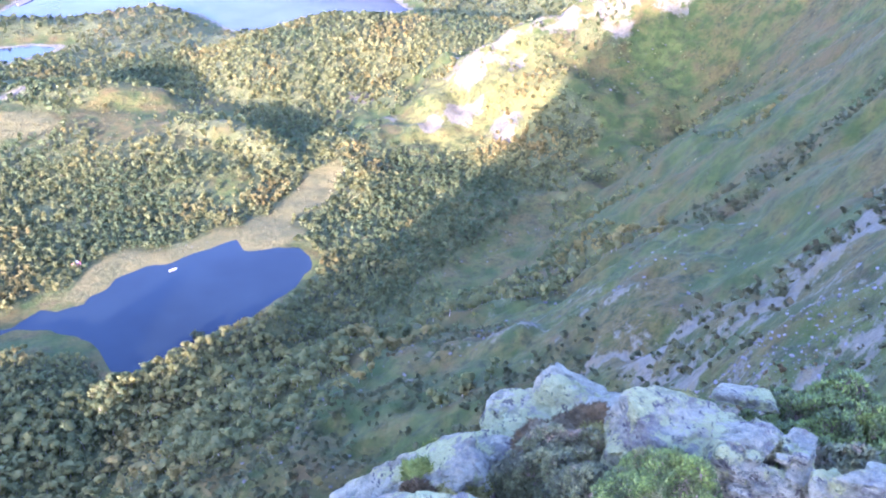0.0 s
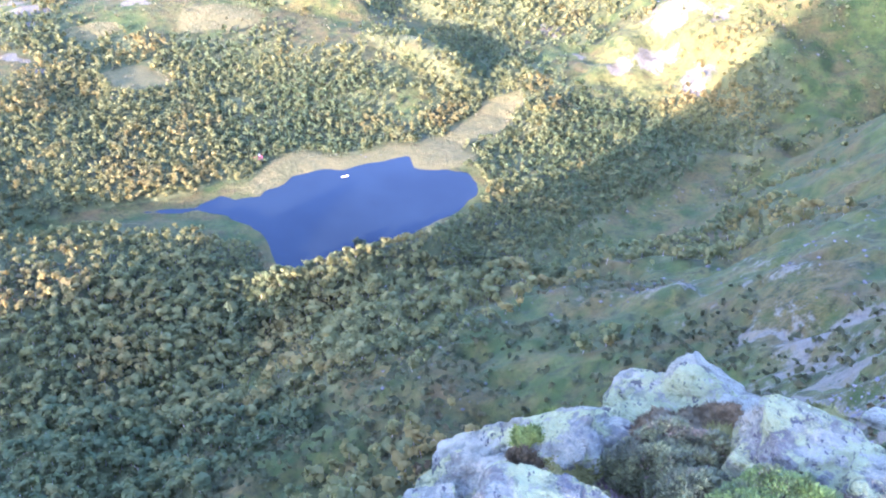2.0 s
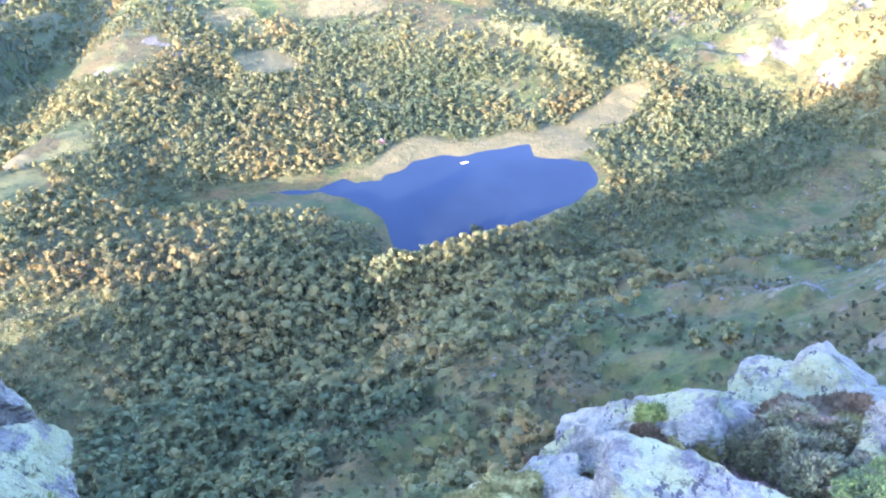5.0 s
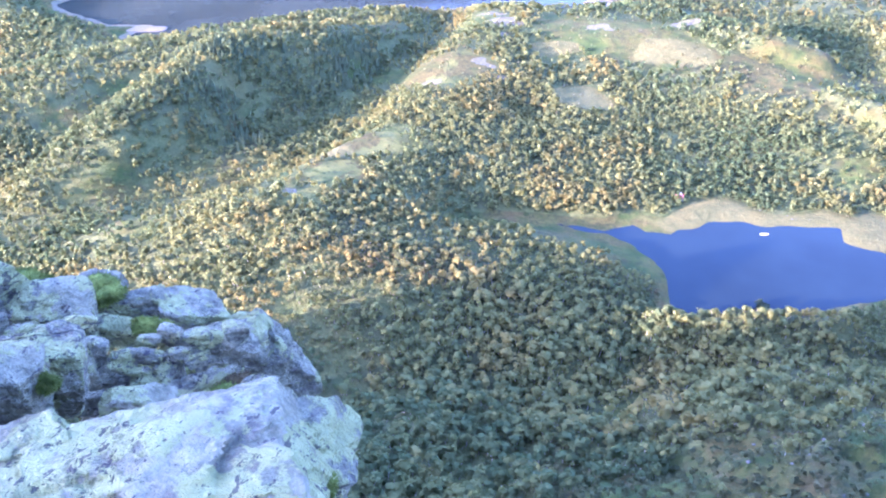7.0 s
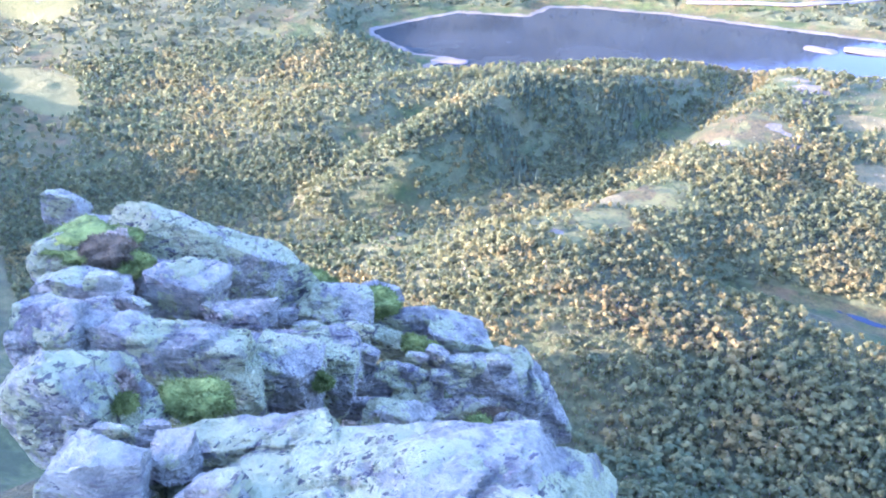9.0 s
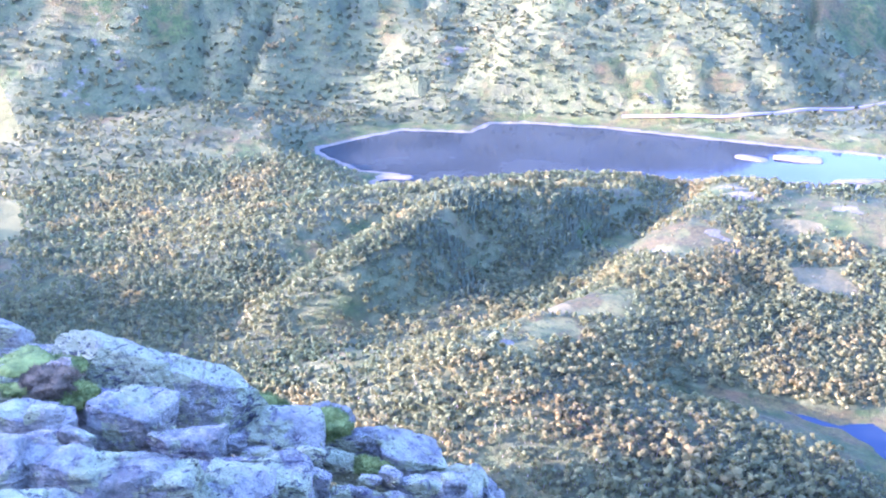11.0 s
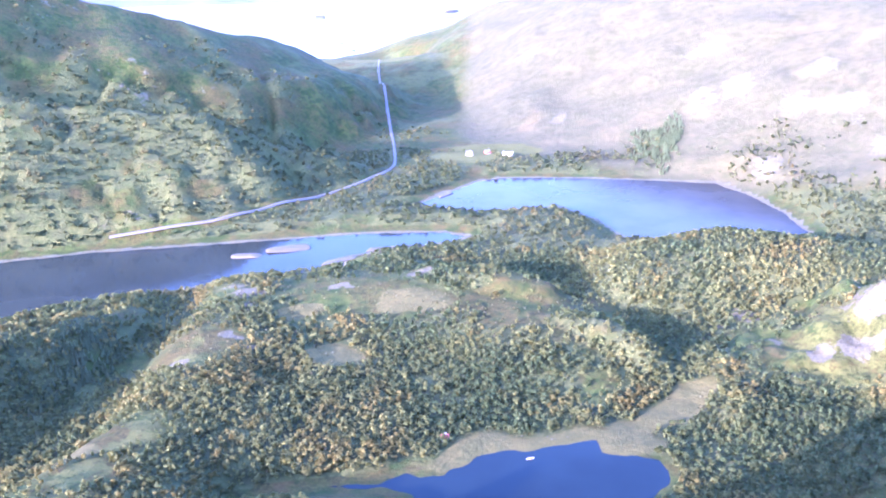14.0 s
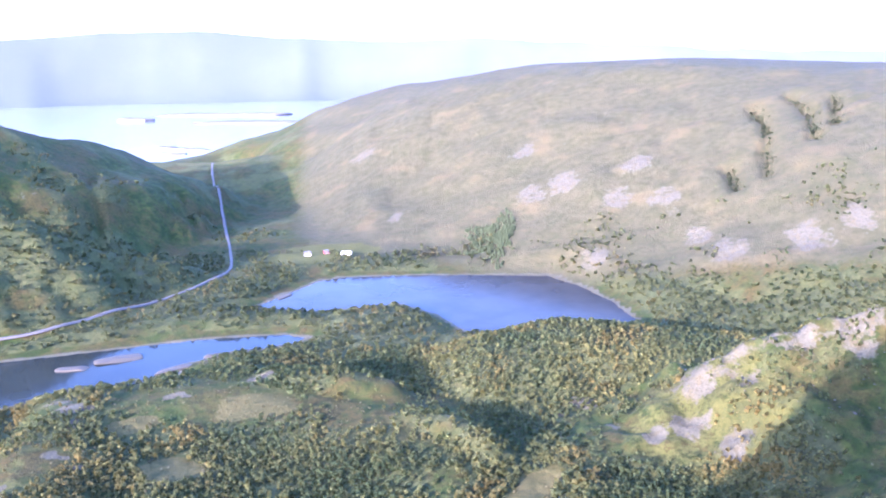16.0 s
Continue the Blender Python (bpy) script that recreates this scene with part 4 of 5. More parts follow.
def scree(rng, spots, low, high, label):
    """Broken rock lying in streaks on the slope."""
    kinds = [boulder_arrays(900 + k, (1.0, 0.7, 0.6), 1, 0.3, 4) for k in range(8)]
    x, y, z = spots
    pick = rng.integers(0, 8, len(x))
    vs, fs, base = [], [], 0
    for k, (v, f) in enumerate(kinds):
        idx = np.nonzero(pick == k)[0]
        n = len(idx)
        h = (low * (high / low) ** (rng.uniform(0, 1, n) ** 2.2))[:, None]
        t = rng.uniform(0, 6.283, n)
        c, s = np.cos(t)[:, None], np.sin(t)[:, None]
        px = (v[None, :, 0] * c - v[None, :, 1] * s) * h + x[idx][:, None]
        py = (v[None, :, 0] * s + v[None, :, 1] * c) * h + y[idx][:, None]
        vs.append(np.stack([px, py, v[None, :, 2] * h * 0.6 + z[idx][:, None]], -1).reshape(-1, 3))
        fs.append((f[None] + (np.arange(n) * len(v))[:, None, None] + base).reshape(-1, 3))
        base += n * len(v)
    return tagged(new("scree", raw_mesh("scree", np.concatenate(vs), np.concatenate(fs), SCREE_ROCK)), label, "scree", kind="stuff")


def scree_material():
    n = Nodes("scree_rock")
    p = n.place()
    return n.done(n.mix(n.step(n.noise(p, 0.8, 6, 0.7), 0.35, 0.65), n.mix(n.island(), (0.040, 0.040, 0.034), (0.075, 0.072, 0.060)), n.mix(n.island(), (0.065, 0.064, 0.052), (0.125, 0.120, 0.096))), 0.92, 0.2)


SCREE_ROCK = scree_material()


def stony(x, y):
    streak = fbm(x * 0.55 + y * 0.2, y * 1.0 - x * 0.35, 34, 4, 77)
    return np.clip(3.6 * (streak - 0.30), 0, 0.85) * smooth(-15, 45, x + 0.1 * y) + 0.002


spots = scatter(rng, 12, 130, 0.8, stony)
scree(rng, spots, 0.14, 1.0, "pale broken rock strewn in streaks over the near slope")
spots = scatter(rng, 130, 420, 2.4, lambda x, y: stony(x, y) * 0.4)
scree(rng, spots, 0.3, 1.7, "pale outcrops and boulders strewn over the mountain flank")
spots = scatter(rng, 440, 720, 4.0, lambda x, y: 0.25 * smooth(1.15, 0.6, np.hypot((x - 215) / 100, (y - 558) / 70)))
scree(rng, spots, 0.6, 2.4, "sunlit pale outcrops on the rocky knob")

# ---------------------------------------------------------------- the summit edge
boulder(-1.07, 0.75, 238.63, (0.81, 0.30, 0.25), 43, 101, -2, 0, 6, 0.8)
boulder(-1.33, 0.69, 238.65, (0.35, 0.13, 0.13), 43, 102, -8, 0, 6, 0.7)
boulder(-0.90, 0.97, 238.59, (0.27, 0.20, 0.24), 43, 103, 20, 0, 6, 0.65)
boulder(-1.69, 0.49, 238.69, (0.24, 0.15, 0.25), 43, 104, -35, 0, 5, 0.55)
boulder(-1.44, 0.40, 238.74, (0.18, 0.10, 0.13), 43, 105, 0, 0, 5, 0.55)
boulder(-1.38, 0.53, 238.73, (0.10, 0.07, 0.09), 43, 106, -5, 0, 5, 0.55)
boulder(-1.24, 0.53, 238.75, (0.11, 0.06, 0.08), 43, 107, -20, 0, 5, 0.55)
boulder(-1.89, 0.74, 238.51, (0.43, 0.19, 0.31), 43, 108, 10, 0, 6, 0.5)
boulder(-1.73, 0.99, 238.44, (0.17, 0.15, 0.19), 43, 109, 0, 0, 5, 0.8)
boulder(-1.70, 0.85, 238.51, (0.11, 0.11, 0.14), 43, 110, 5, 0, 5, 0.8)
boulder(-1.75, 1.13, 238.34, (0.13, 0.18, 0.23), 43, 111, 8, 0, 5, 0.7)
boulder(-1.86, 1.03, 238.43, (0.29, 0.07, 0.09), 43, 112, -5, 0, 5, 0.8)
boulder(-2.45, 1.23, 238.35, (0.66, 0.15, 0.25), 43, 113, 18, 0, 6, 0.45)
boulder(-2.27, 1.00, 238.43, (0.28, 0.13, 0.19), 43, 114, 12, 0, 5, 0.55)
boulder(-2.04, 1.07, 238.41, (0.20, 0.08, 0.11), 43, 115, -5, 0, 5, 0.7)
boulder(-2.17, 1.44, 238.17, (0.25, 0.15, 0.18), 43, 116, 0, 0, 5, 0.75)
boulder(-2.62, 0.88, 238.44, (0.29, 0.10, 0.15), 43, 117, 0, 0, 5, 0.55)
boulder(-3.08, 1.01, 238.41, (0.17, 0.09, 0.12), 43, 118, 0, 0, 5, 0.55)
boulder(-2.81, 1.05, 238.39, (0.25, 0.07, 0.11), 43, 119, 0, 0, 5, 0.55)
boulder(-2.38, 0.77, 238.49, (0.26, 0.11, 0.16), 43, 120, 0, 0, 5, 0.55)
boulder(-2.05, 0.58, 238.60, (0.17, 0.17, 0.24), 43, 121, 0, 0, 5, 0.55)
boulder(-2.15, 0.75, 238.51, (0.26, 0.10, 0.15), 43, 122, 8, 0, 5, 0.55)
boulder(-2.08, 1.69, 238.08, (0.24, 0.08, 0.11), 43, 123, -8, 0, 5, 0.7)
boulder(-1.94, 1.81, 238.00, (0.22, 0.15, 0.19), 43, 124, 10, 0, 5, 0.55)
boulder(-2.00, 1.57, 238.08, (0.22, 0.05, 0.09), 43, 125, 25, 0, 5, 0.7)
boulder(-1.71, 1.83, 237.84, (0.27, 0.19, 0.33), 43, 126, -30, 0, 6, 0.5)
boulder(-1.62, 1.50, 238.07, (0.23, 0.06, 0.09), 43, 127, -8, 0, 5, 0.55)
boulder(-1.65, 1.88, 237.77, (0.13, 0.14, 0.20), 43, 128, -30, 0, 5, 0.55)
boulder(-1.48, 1.31, 238.18, (0.16, 0.08, 0.10), 43, 129, 0, 0, 5, 0.55)
boulder(-1.50, 1.17, 238.32, (0.18, 0.08, 0.10), 43, 130, 8, 0, 5, 0.55)
boulder(-2.26, 1.74, 238.06, (0.14, 0.08, 0.10), 43, 131, 0, 0, 5, 0.55)
boulder(-1.73, 1.74, 238.00, (0.21, 0.13, 0.17), 43, 132, 0, 0, 5, 0.55)
stone(-1.841, 1.388, 238.125, (0.113, 0.072, 0.090), 53, 133, 15)
stone(-1.735, 1.486, 238.089, (0.087, 0.093, 0.116), 48, 134, -12)
stone(-1.762, 1.412, 238.083, (0.109, 0.056, 0.069), 54, 135, 0)
stone(-1.823, 1.324, 238.073, (0.145, 0.058, 0.072), 63, 136, 5)
stone(-1.904, 1.346, 238.136, (0.076, 0.097, 0.121), 52, 137, 5)
stone(-1.836, 1.421, 238.173, (0.073, 0.035, 0.043), 58, 138, 0)
stone(-1.782, 1.464, 238.156, (0.080, 0.035, 0.043), 38, 139, 20)
stone(-1.717, 1.523, 238.140, (0.091, 0.042, 0.052), 52, 140, 0)
stone(-1.906, 1.384, 238.205, (0.073, 0.046, 0.058), 43, 141, 10)
stone(-1.786, 1.419, 238.130, (0.062, 0.028, 0.035), 48, 142, 0)
stone(-1.680, 1.541, 238.128, (0.080, 0.035, 0.043), 63, 143, 0)
stone(-1.827, 1.270, 238.057, (0.080, 0.035, 0.043), 38, 144, 0)
stone(-1.695, 1.423, 238.049, (0.073, 0.035, 0.043), 28, 145, 0)
stone(-1.770, 1.307, 238.033, (0.091, 0.032, 0.041), 18, 146, 0)
stone(-1.674, 1.598, 238.163, (0.091, 0.046, 0.058), 38, 147, 10)
stone(-1.476, 0.520, 238.707, (0.077, 0.034, 0.042), 28, 148, 0)
stone(-1.442, 0.453, 238.645, (0.121, 0.039, 0.048), 18, 149, -10)
stone(-1.400, 0.523, 238.622, (0.065, 0.046, 0.058), 20, 150, 5)
stone(-1.485, 0.543, 238.735, (0.060, 0.023, 0.029), 48, 151, 0)
stone(-1.432, 0.592, 238.693, (0.048, 0.031, 0.039), 23, 152, 10)
stone(-1.517, 0.471, 238.743, (0.073, 0.023, 0.029), 38, 153, 0)
stone(-1.374, 0.628, 238.654, (0.053, 0.026, 0.033), 28, 154, 0)
stone(-1.426, 0.509, 238.654, (0.060, 0.031, 0.039), 53, 155, 0)
stone(-1.531, 0.422, 238.740, (0.060, 0.028, 0.035), 38, 156, 0)
stone(-1.507, 0.353, 238.680, (0.073, 0.046, 0.058), 58, 157, 0)
stone(-1.402, 0.554, 238.652, (0.048, 0.023, 0.029), 53, 158, 0)
boulder(0.74, 1.58, 238.41, (0.35, 0.19, 0.16), -25, 601, -10, 0, 6, 0.35)
boulder(0.80, 1.64, 238.44, (0.20, 0.14, 0.15), -26, 640, 12, 0, 5, 0.3)
boulder(0.67, 1.59, 238.44, (0.24, 0.13, 0.10), -25, 641, -22, 0, 5, 0.35)
boulder(0.57, 1.52, 238.43, (0.26, 0.12, 0.10), -21, 602, -24, 0, 6, 0.45)
boulder(0.83, 1.51, 238.45, (0.17, 0.14, 0.12), -29, 603, 22, 0, 5, 0.4)
boulder(0.30, 1.40, 238.48, (0.36, 0.15, 0.13), -12, 604, -32, 0, 6, 0.5)
boulder(0.44, 1.46, 238.45, (0.26, 0.14, 0.12), -17, 605, -24, 0, 5, 0.5)
boulder(0.20, 1.32, 238.49, (0.20, 0.11, 0.10), -9, 606, -32, 0, 5, 0.5)
boulder(0.07, 1.18, 238.51, (0.25, 0.10, 0.08), -3, 607, -26, 0, 6, 0.5)
boulder(-0.07, 1.12, 238.50, (0.16, 0.07, 0.06), 3, 608, -22, 0, 5, 0.5)
boulder(0.53, 1.40, 238.54, (0.11, 0.06, 0.05), -21, 609, 6, 0, 5, 0.8)
boulder(0.48, 1.40, 238.54, (0.05, 0.06, 0.05), -19, 610, 12, 0, 5, 0.8)
boulder(0.42, 1.47, 238.51, (0.10, 0.06, 0.03), -16, 611, -20, 0, 5, 0.7)
boulder(0.12, 1.24, 238.54, (0.10, 0.06, 0.03), -6, 612, -18, 0, 5, 0.7)
boulder(0.42, 1.04, 238.63, (0.44, 0.18, 0.16), -22, 613, 5, 0, 6, 0.4)
boulder(0.21, 1.04, 238.64, (0.27, 0.14, 0.12), -11, 614, -24, 0, 6, 0.45)
boulder(0.30, 1.11, 238.64, (0.18, 0.08, 0.07), -15, 615, -14, 0, 5, 0.5)
boulder(0.85, 1.23, 238.64, (0.32, 0.19, 0.16), -35, 616, 5, 0, 6, 0.35)
boulder(0.75, 1.24, 238.65, (0.14, 0.09, 0.07), -31, 617, -12, 0, 5, 0.4)
boulder(0.93, 1.16, 238.66, (0.14, 0.18, 0.15), -39, 618, 26, 0, 5, 0.45)
boulder(0.92, 1.43, 238.60, (0.17, 0.06, 0.04), -33, 619, -4, 0, 5, 0.5)
boulder(1.16, 1.45, 238.56, (0.15, 0.06, 0.03), -39, 620, -8, 0, 5, 0.5)
boulder(1.00, 1.17, 238.69, (0.09, 0.08, 0.07), -41, 621, 8, 0, 5, 0.7)
boulder(1.04, 1.12, 238.71, (0.06, 0.09, 0.07), -43, 622, -6, 0, 5, 0.7)
boulder(0.95, 1.06, 238.71, (0.08, 0.06, 0.04), -42, 623, 10, 0, 5, 0.7)
boulder(0.99, 1.04, 238.73, (0.04, 0.06, 0.04), -44, 624, 0, 0, 5, 0.7)
boulder(1.04, 0.94, 238.79, (0.10, 0.06, 0.05), -48, 625, -10, 0, 5, 0.6)
boulder(1.00, 0.97, 238.76, (0.07, 0.06, 0.03), -46, 626, 12, 0, 5, 0.6)
stone(0.921, 1.070, 238.725, (0.035, 0.028, 0.028), -29, 701, 0)
stone(0.956, 1.026, 238.714, (0.052, 0.035, 0.035), -44, 702, 8)
stone(0.995, 1.007, 238.729, (0.040, 0.030, 0.030), -59, 703, -10)
stone(0.922, 1.044, 238.704, (0.047, 0.030, 0.030), -18, 704, 5)
stone(1.013, 1.016, 238.750, (0.030, 0.023, 0.023), -35, 705, 0)
stone(1.044, 0.969, 238.738, (0.047, 0.035, 0.035), -50, 706, 14)
stone(0.995, 1.050, 238.765, (0.033, 0.023, 0.023), -59, 707, 0)
stone(0.967, 1.068, 238.758, (0.028, 0.023, 0.023), -21, 708, 9)
stone(0.885, 1.059, 238.691, (0.047, 0.030, 0.030), -32, 709, 0)
stone(1.100, 0.967, 238.785, (0.047, 0.035, 0.035), -54, 710, -8)
stone(1.034, 1.006, 238.759, (0.026, 0.021, 0.021), -64, 711, 0)
stone(0.918, 1.094, 238.744, (0.026, 0.026, 0.026), -21, 712, 12)
shrub("juniper_shrub", 1.22, 1.33, 238.46, (0.41, 0.42, 0.13), "juniper", 751, 6500, 0.013, "low bright green juniper mat beside lichened boulders")
shrub("juniper_shrub", 1.37, 1.28, 238.47, (0.38, 0.45, 0.19), "juniper", 752, 6500, 0.013, "low bright green juniper mat on the ledge")
shrub("juniper_shrub", 1.13, 1.08, 238.64, (0.21, 0.20, 0.06), "heather", 753, 3000, 0.018, "grey-brown dead juniper twigs under green shoots")
shrub("juniper_shrub", 0.73, 1.07, 238.69, (0.25, 0.24, 0.13), "juniper", 754, 6000, 0.009, "bright green dwarf juniper growing between boulders")
shrub("heather_shrub", 0.62, 1.31, 238.57, (0.24, 0.20, 0.13), "heather", 755, 4600, 0.012, "dull green and brown heather in a rock hollow")
shrub("heather_shrub", 0.62, 1.18, 238.62, (0.17, 0.16, 0.11), "heather", 756, 3600, 0.012, "greyish purple heather below a mossy rim")
shrub("heather_shrub", 0.53, 1.32, 238.54, (0.13, 0.12, 0.07), "heather", 757, 2400, 0.012, "dull green heather beside a moss cushion")
cushion(0.65, 1.40, 238.57, (0.16, 0.12, 0.06), "brown", 801, "red-brown dried moss on a boulder's rim")
cushion(0.73, 1.37, 238.58, (0.08, 0.07, 0.06), "yellow", 802, "pale yellow moss rim beside brown moss")
cushion(0.75, 1.44, 238.58, (0.08, 0.06, 0.06), "brown", 803, "dark brown moss lump between boulders")
cushion(0.35, 1.38, 238.55, (0.07, 0.06, 0.08), "green", 804, "green moss in a rock crack")
cushion(0.32, 1.33, 238.56, (0.05, 0.04, 0.05), "brown", 805, "brown moss at a crack's edge")
cushion(0.42, 1.31, 238.56, (0.09, 0.07, 0.07), "yellow", 806, "yellow-green moss cushion on pale rock")
cushion(0.40, 1.46, 238.53, (0.06, 0.05, 0.03), "green", 807, "olive moss along a boulder's shoulder")
cushion(0.04, 1.13, 238.58, (0.12, 0.10, 0.07), "yellow", 808, "pale yellow moss cushion hanging at the edge")
cushion(-0.04, 1.11, 238.56, (0.07, 0.06, 0.04), "yellow", 809, "pale moss at the cliff edge")
cushion(0.96, 1.45, 238.57, (0.09, 0.07, 0.04), "yellow", 810, "yellow-green moss behind a boulder")
cushion(-1.59, 0.68, 238.65, (0.12, 0.10, 0.07), "green", 197, "bright green moss cushion among grey boulders")
cushion(-2.35, 1.54, 238.18, (0.14, 0.11, 0.05), "green", 198, "green moss on the ridge of boulders")
cushion(-2.18, 1.64, 238.14, (0.15, 0.12, 0.09), "green", 199, "dark green moss between blocks")
cushion(-1.89, 1.58, 238.14, (0.09, 0.07, 0.06), "green", 200, "small green moss cushion on a slab")
cushion(-1.46, 1.43, 238.13, (0.10, 0.08, 0.12), "green", 201, "deep green moss in a cleft")
cushion(-1.49, 1.50, 238.13, (0.10, 0.08, 0.07), "brown", 202, "reddish brown moss in a cleft")
cushion(-1.64, 1.03, 238.47, (0.04, 0.03, 0.05), "green", 203, "thin green moss in a crack")
cushion(-2.61, 0.90, 238.50, (0.30, 0.24, 0.07), "green", 204, "olive moss on top of the boulders")
cushion(-2.47, 0.90, 238.54, (0.16, 0.12, 0.08), "brown", 205, "brown dried moss beside green moss")
cushion(-2.37, 0.92, 238.52, (0.10, 0.08, 0.08), "green", 206, "dark green moss in a hollow")
cushion(-1.48, 0.60, 238.66, (0.07, 0.06, 0.04), "yellow", 207, "olive moss by loose stones")
cushion(-1.62, 0.53, 238.72, (0.06, 0.05, 0.05), "green", 208, "green moss under a slab")
shrub("grass_tuft", -1.65, 0.56, 238.71, (0.06, 0.05, 0.08), "grass", 209, 1600, 0.013, "dry pinkish grass tuft under a slab")
shrub("grass_tuft", -2.55, 0.96, 238.49, (0.15, 0.11, 0.06), "grass", 210, 1600, 0.013, "dry pinkish grass tuft on the boulders")
cushion(-0.80, 0.93, 238.66, (0.06, 0.05, 0.07), "green", 211, "green moss strip on the slab's side")
stone(-1.759, 1.226, 238.193, (0.120, 0.055, 0.068), 38, 212, 5)
stone(-1.777, 1.125, 238.153, (0.103, 0.044, 0.055), 53, 213, 0)
stone(-1.842, 1.081, 238.184, (0.120, 0.048, 0.060), 53, 214, -8)
stone(-1.754, 0.827, 238.370, (0.123, 0.045, 0.056), 28, 215, 10)
stone(-1.805, 0.822, 238.425, (0.092, 0.039, 0.049), 18, 216, 0)
stone(-1.667, 1.453, 238.294, (0.079, 0.037, 0.046), 18, 217, 12)
stone(-1.609, 1.497, 238.275, (0.086, 0.044, 0.054), 33, 218, -6)
stone(-1.709, 1.404, 238.300, (0.068, 0.028, 0.035), 38, 219, 5)
stone(-1.534, 1.575, 238.272, (0.068, 0.054, 0.068), 52, 220, -10)
stone(-1.435, 1.512, 238.142, (0.086, 0.050, 0.063), 28, 221, -20)
stone(-1.386, 1.507, 238.112, (0.079, 0.039, 0.049), 18, 222, -15)
stone(-1.994, 1.158, 238.407, (0.103, 0.039, 0.049), 58, 223, 0)
stone(-1.861, 0.876, 238.521, (0.107, 0.039, 0.049), 18, 224, 6)
stone(-1.917, 0.824, 238.564, (0.092, 0.035, 0.044), 48, 225, 0)
stone(-1.950, 0.735, 238.554, (0.092, 0.043, 0.054), 58, 226, 0)
stone(-1.961, 0.648, 238.530, (0.077, 0.039, 0.049), 38, 227, 0)
stone(-2.002, 0.576, 238.551, (0.092, 0.045, 0.056), 48, 228, 0)
stone(-2.005, 0.758, 238.649, (0.092, 0.035, 0.044), 18, 229, 0)
stone(-2.060, 0.714, 238.710, (0.092, 0.034, 0.042), 48, 230, 0)
stone(-1.899, 0.915, 238.602, (0.083, 0.029, 0.037), 18, 231, 0)
stone(-1.934, 1.205, 238.373, (0.092, 0.037, 0.046), 58, 232, 5)
stone(-1.847, 1.317, 238.357, (0.079, 0.044, 0.055), 38, 233, 0)


# ---------------------------------------------------------------- small things in the valley
def part(name, bm, material, parent, label=""):
    me = bpy.data.meshes.new(name)
    bm.to_mesh(me)
    bm.free()
    me.materials.append(material)
    ob = new(name, me)
    ob.parent = parent
    return tagged(ob, label)


def block(size, at=(0, 0, 0), bevel=0.0):
    bm = bmesh.new()
    bmesh.ops.create_cube(bm, size=1.0, matrix=Matrix.LocRotScale(at, None, size))
    if bevel:
        bmesh.ops.bevel(bm, geom=bm.edges[:], offset=bevel, segments=1, affect="EDGES")
    return bm


def plain(name, colour, rough=0.8):
    n = Nodes(name)
    p = n.local()
    return n.done(n.mix(n.step(n.noise(p, 1.3, 4), 0.35, 0.7), colour, tuple(0.78 * c for c in colour)), rough, 0.3)


WALL_WHITE, WALL_RED, WALL_GREY = plain("white_boards", (0.72, 0.71, 0.68)), plain("red_boards", (0.36, 0.07, 0.05)), plain("grey_boards", (0.22, 0.20, 0.18))
ROOF_SLATE, ROOF_RED, ROOF_TIN = plain("slate_roof", (0.13, 0.13, 0.14)), plain("red_roof", (0.42, 0.12, 0.10)), plain("tin_roof", (0.55, 0.56, 0.57), 0.5)
GLASS_DARK, DOOR_PAINT, STONE_BASE = plain("window_glass", (0.03, 0.035, 0.045), 0.1), plain("door_paint", (0.20, 0.12, 0.07)), plain("stone_footing", (0.30, 0.29, 0.28))


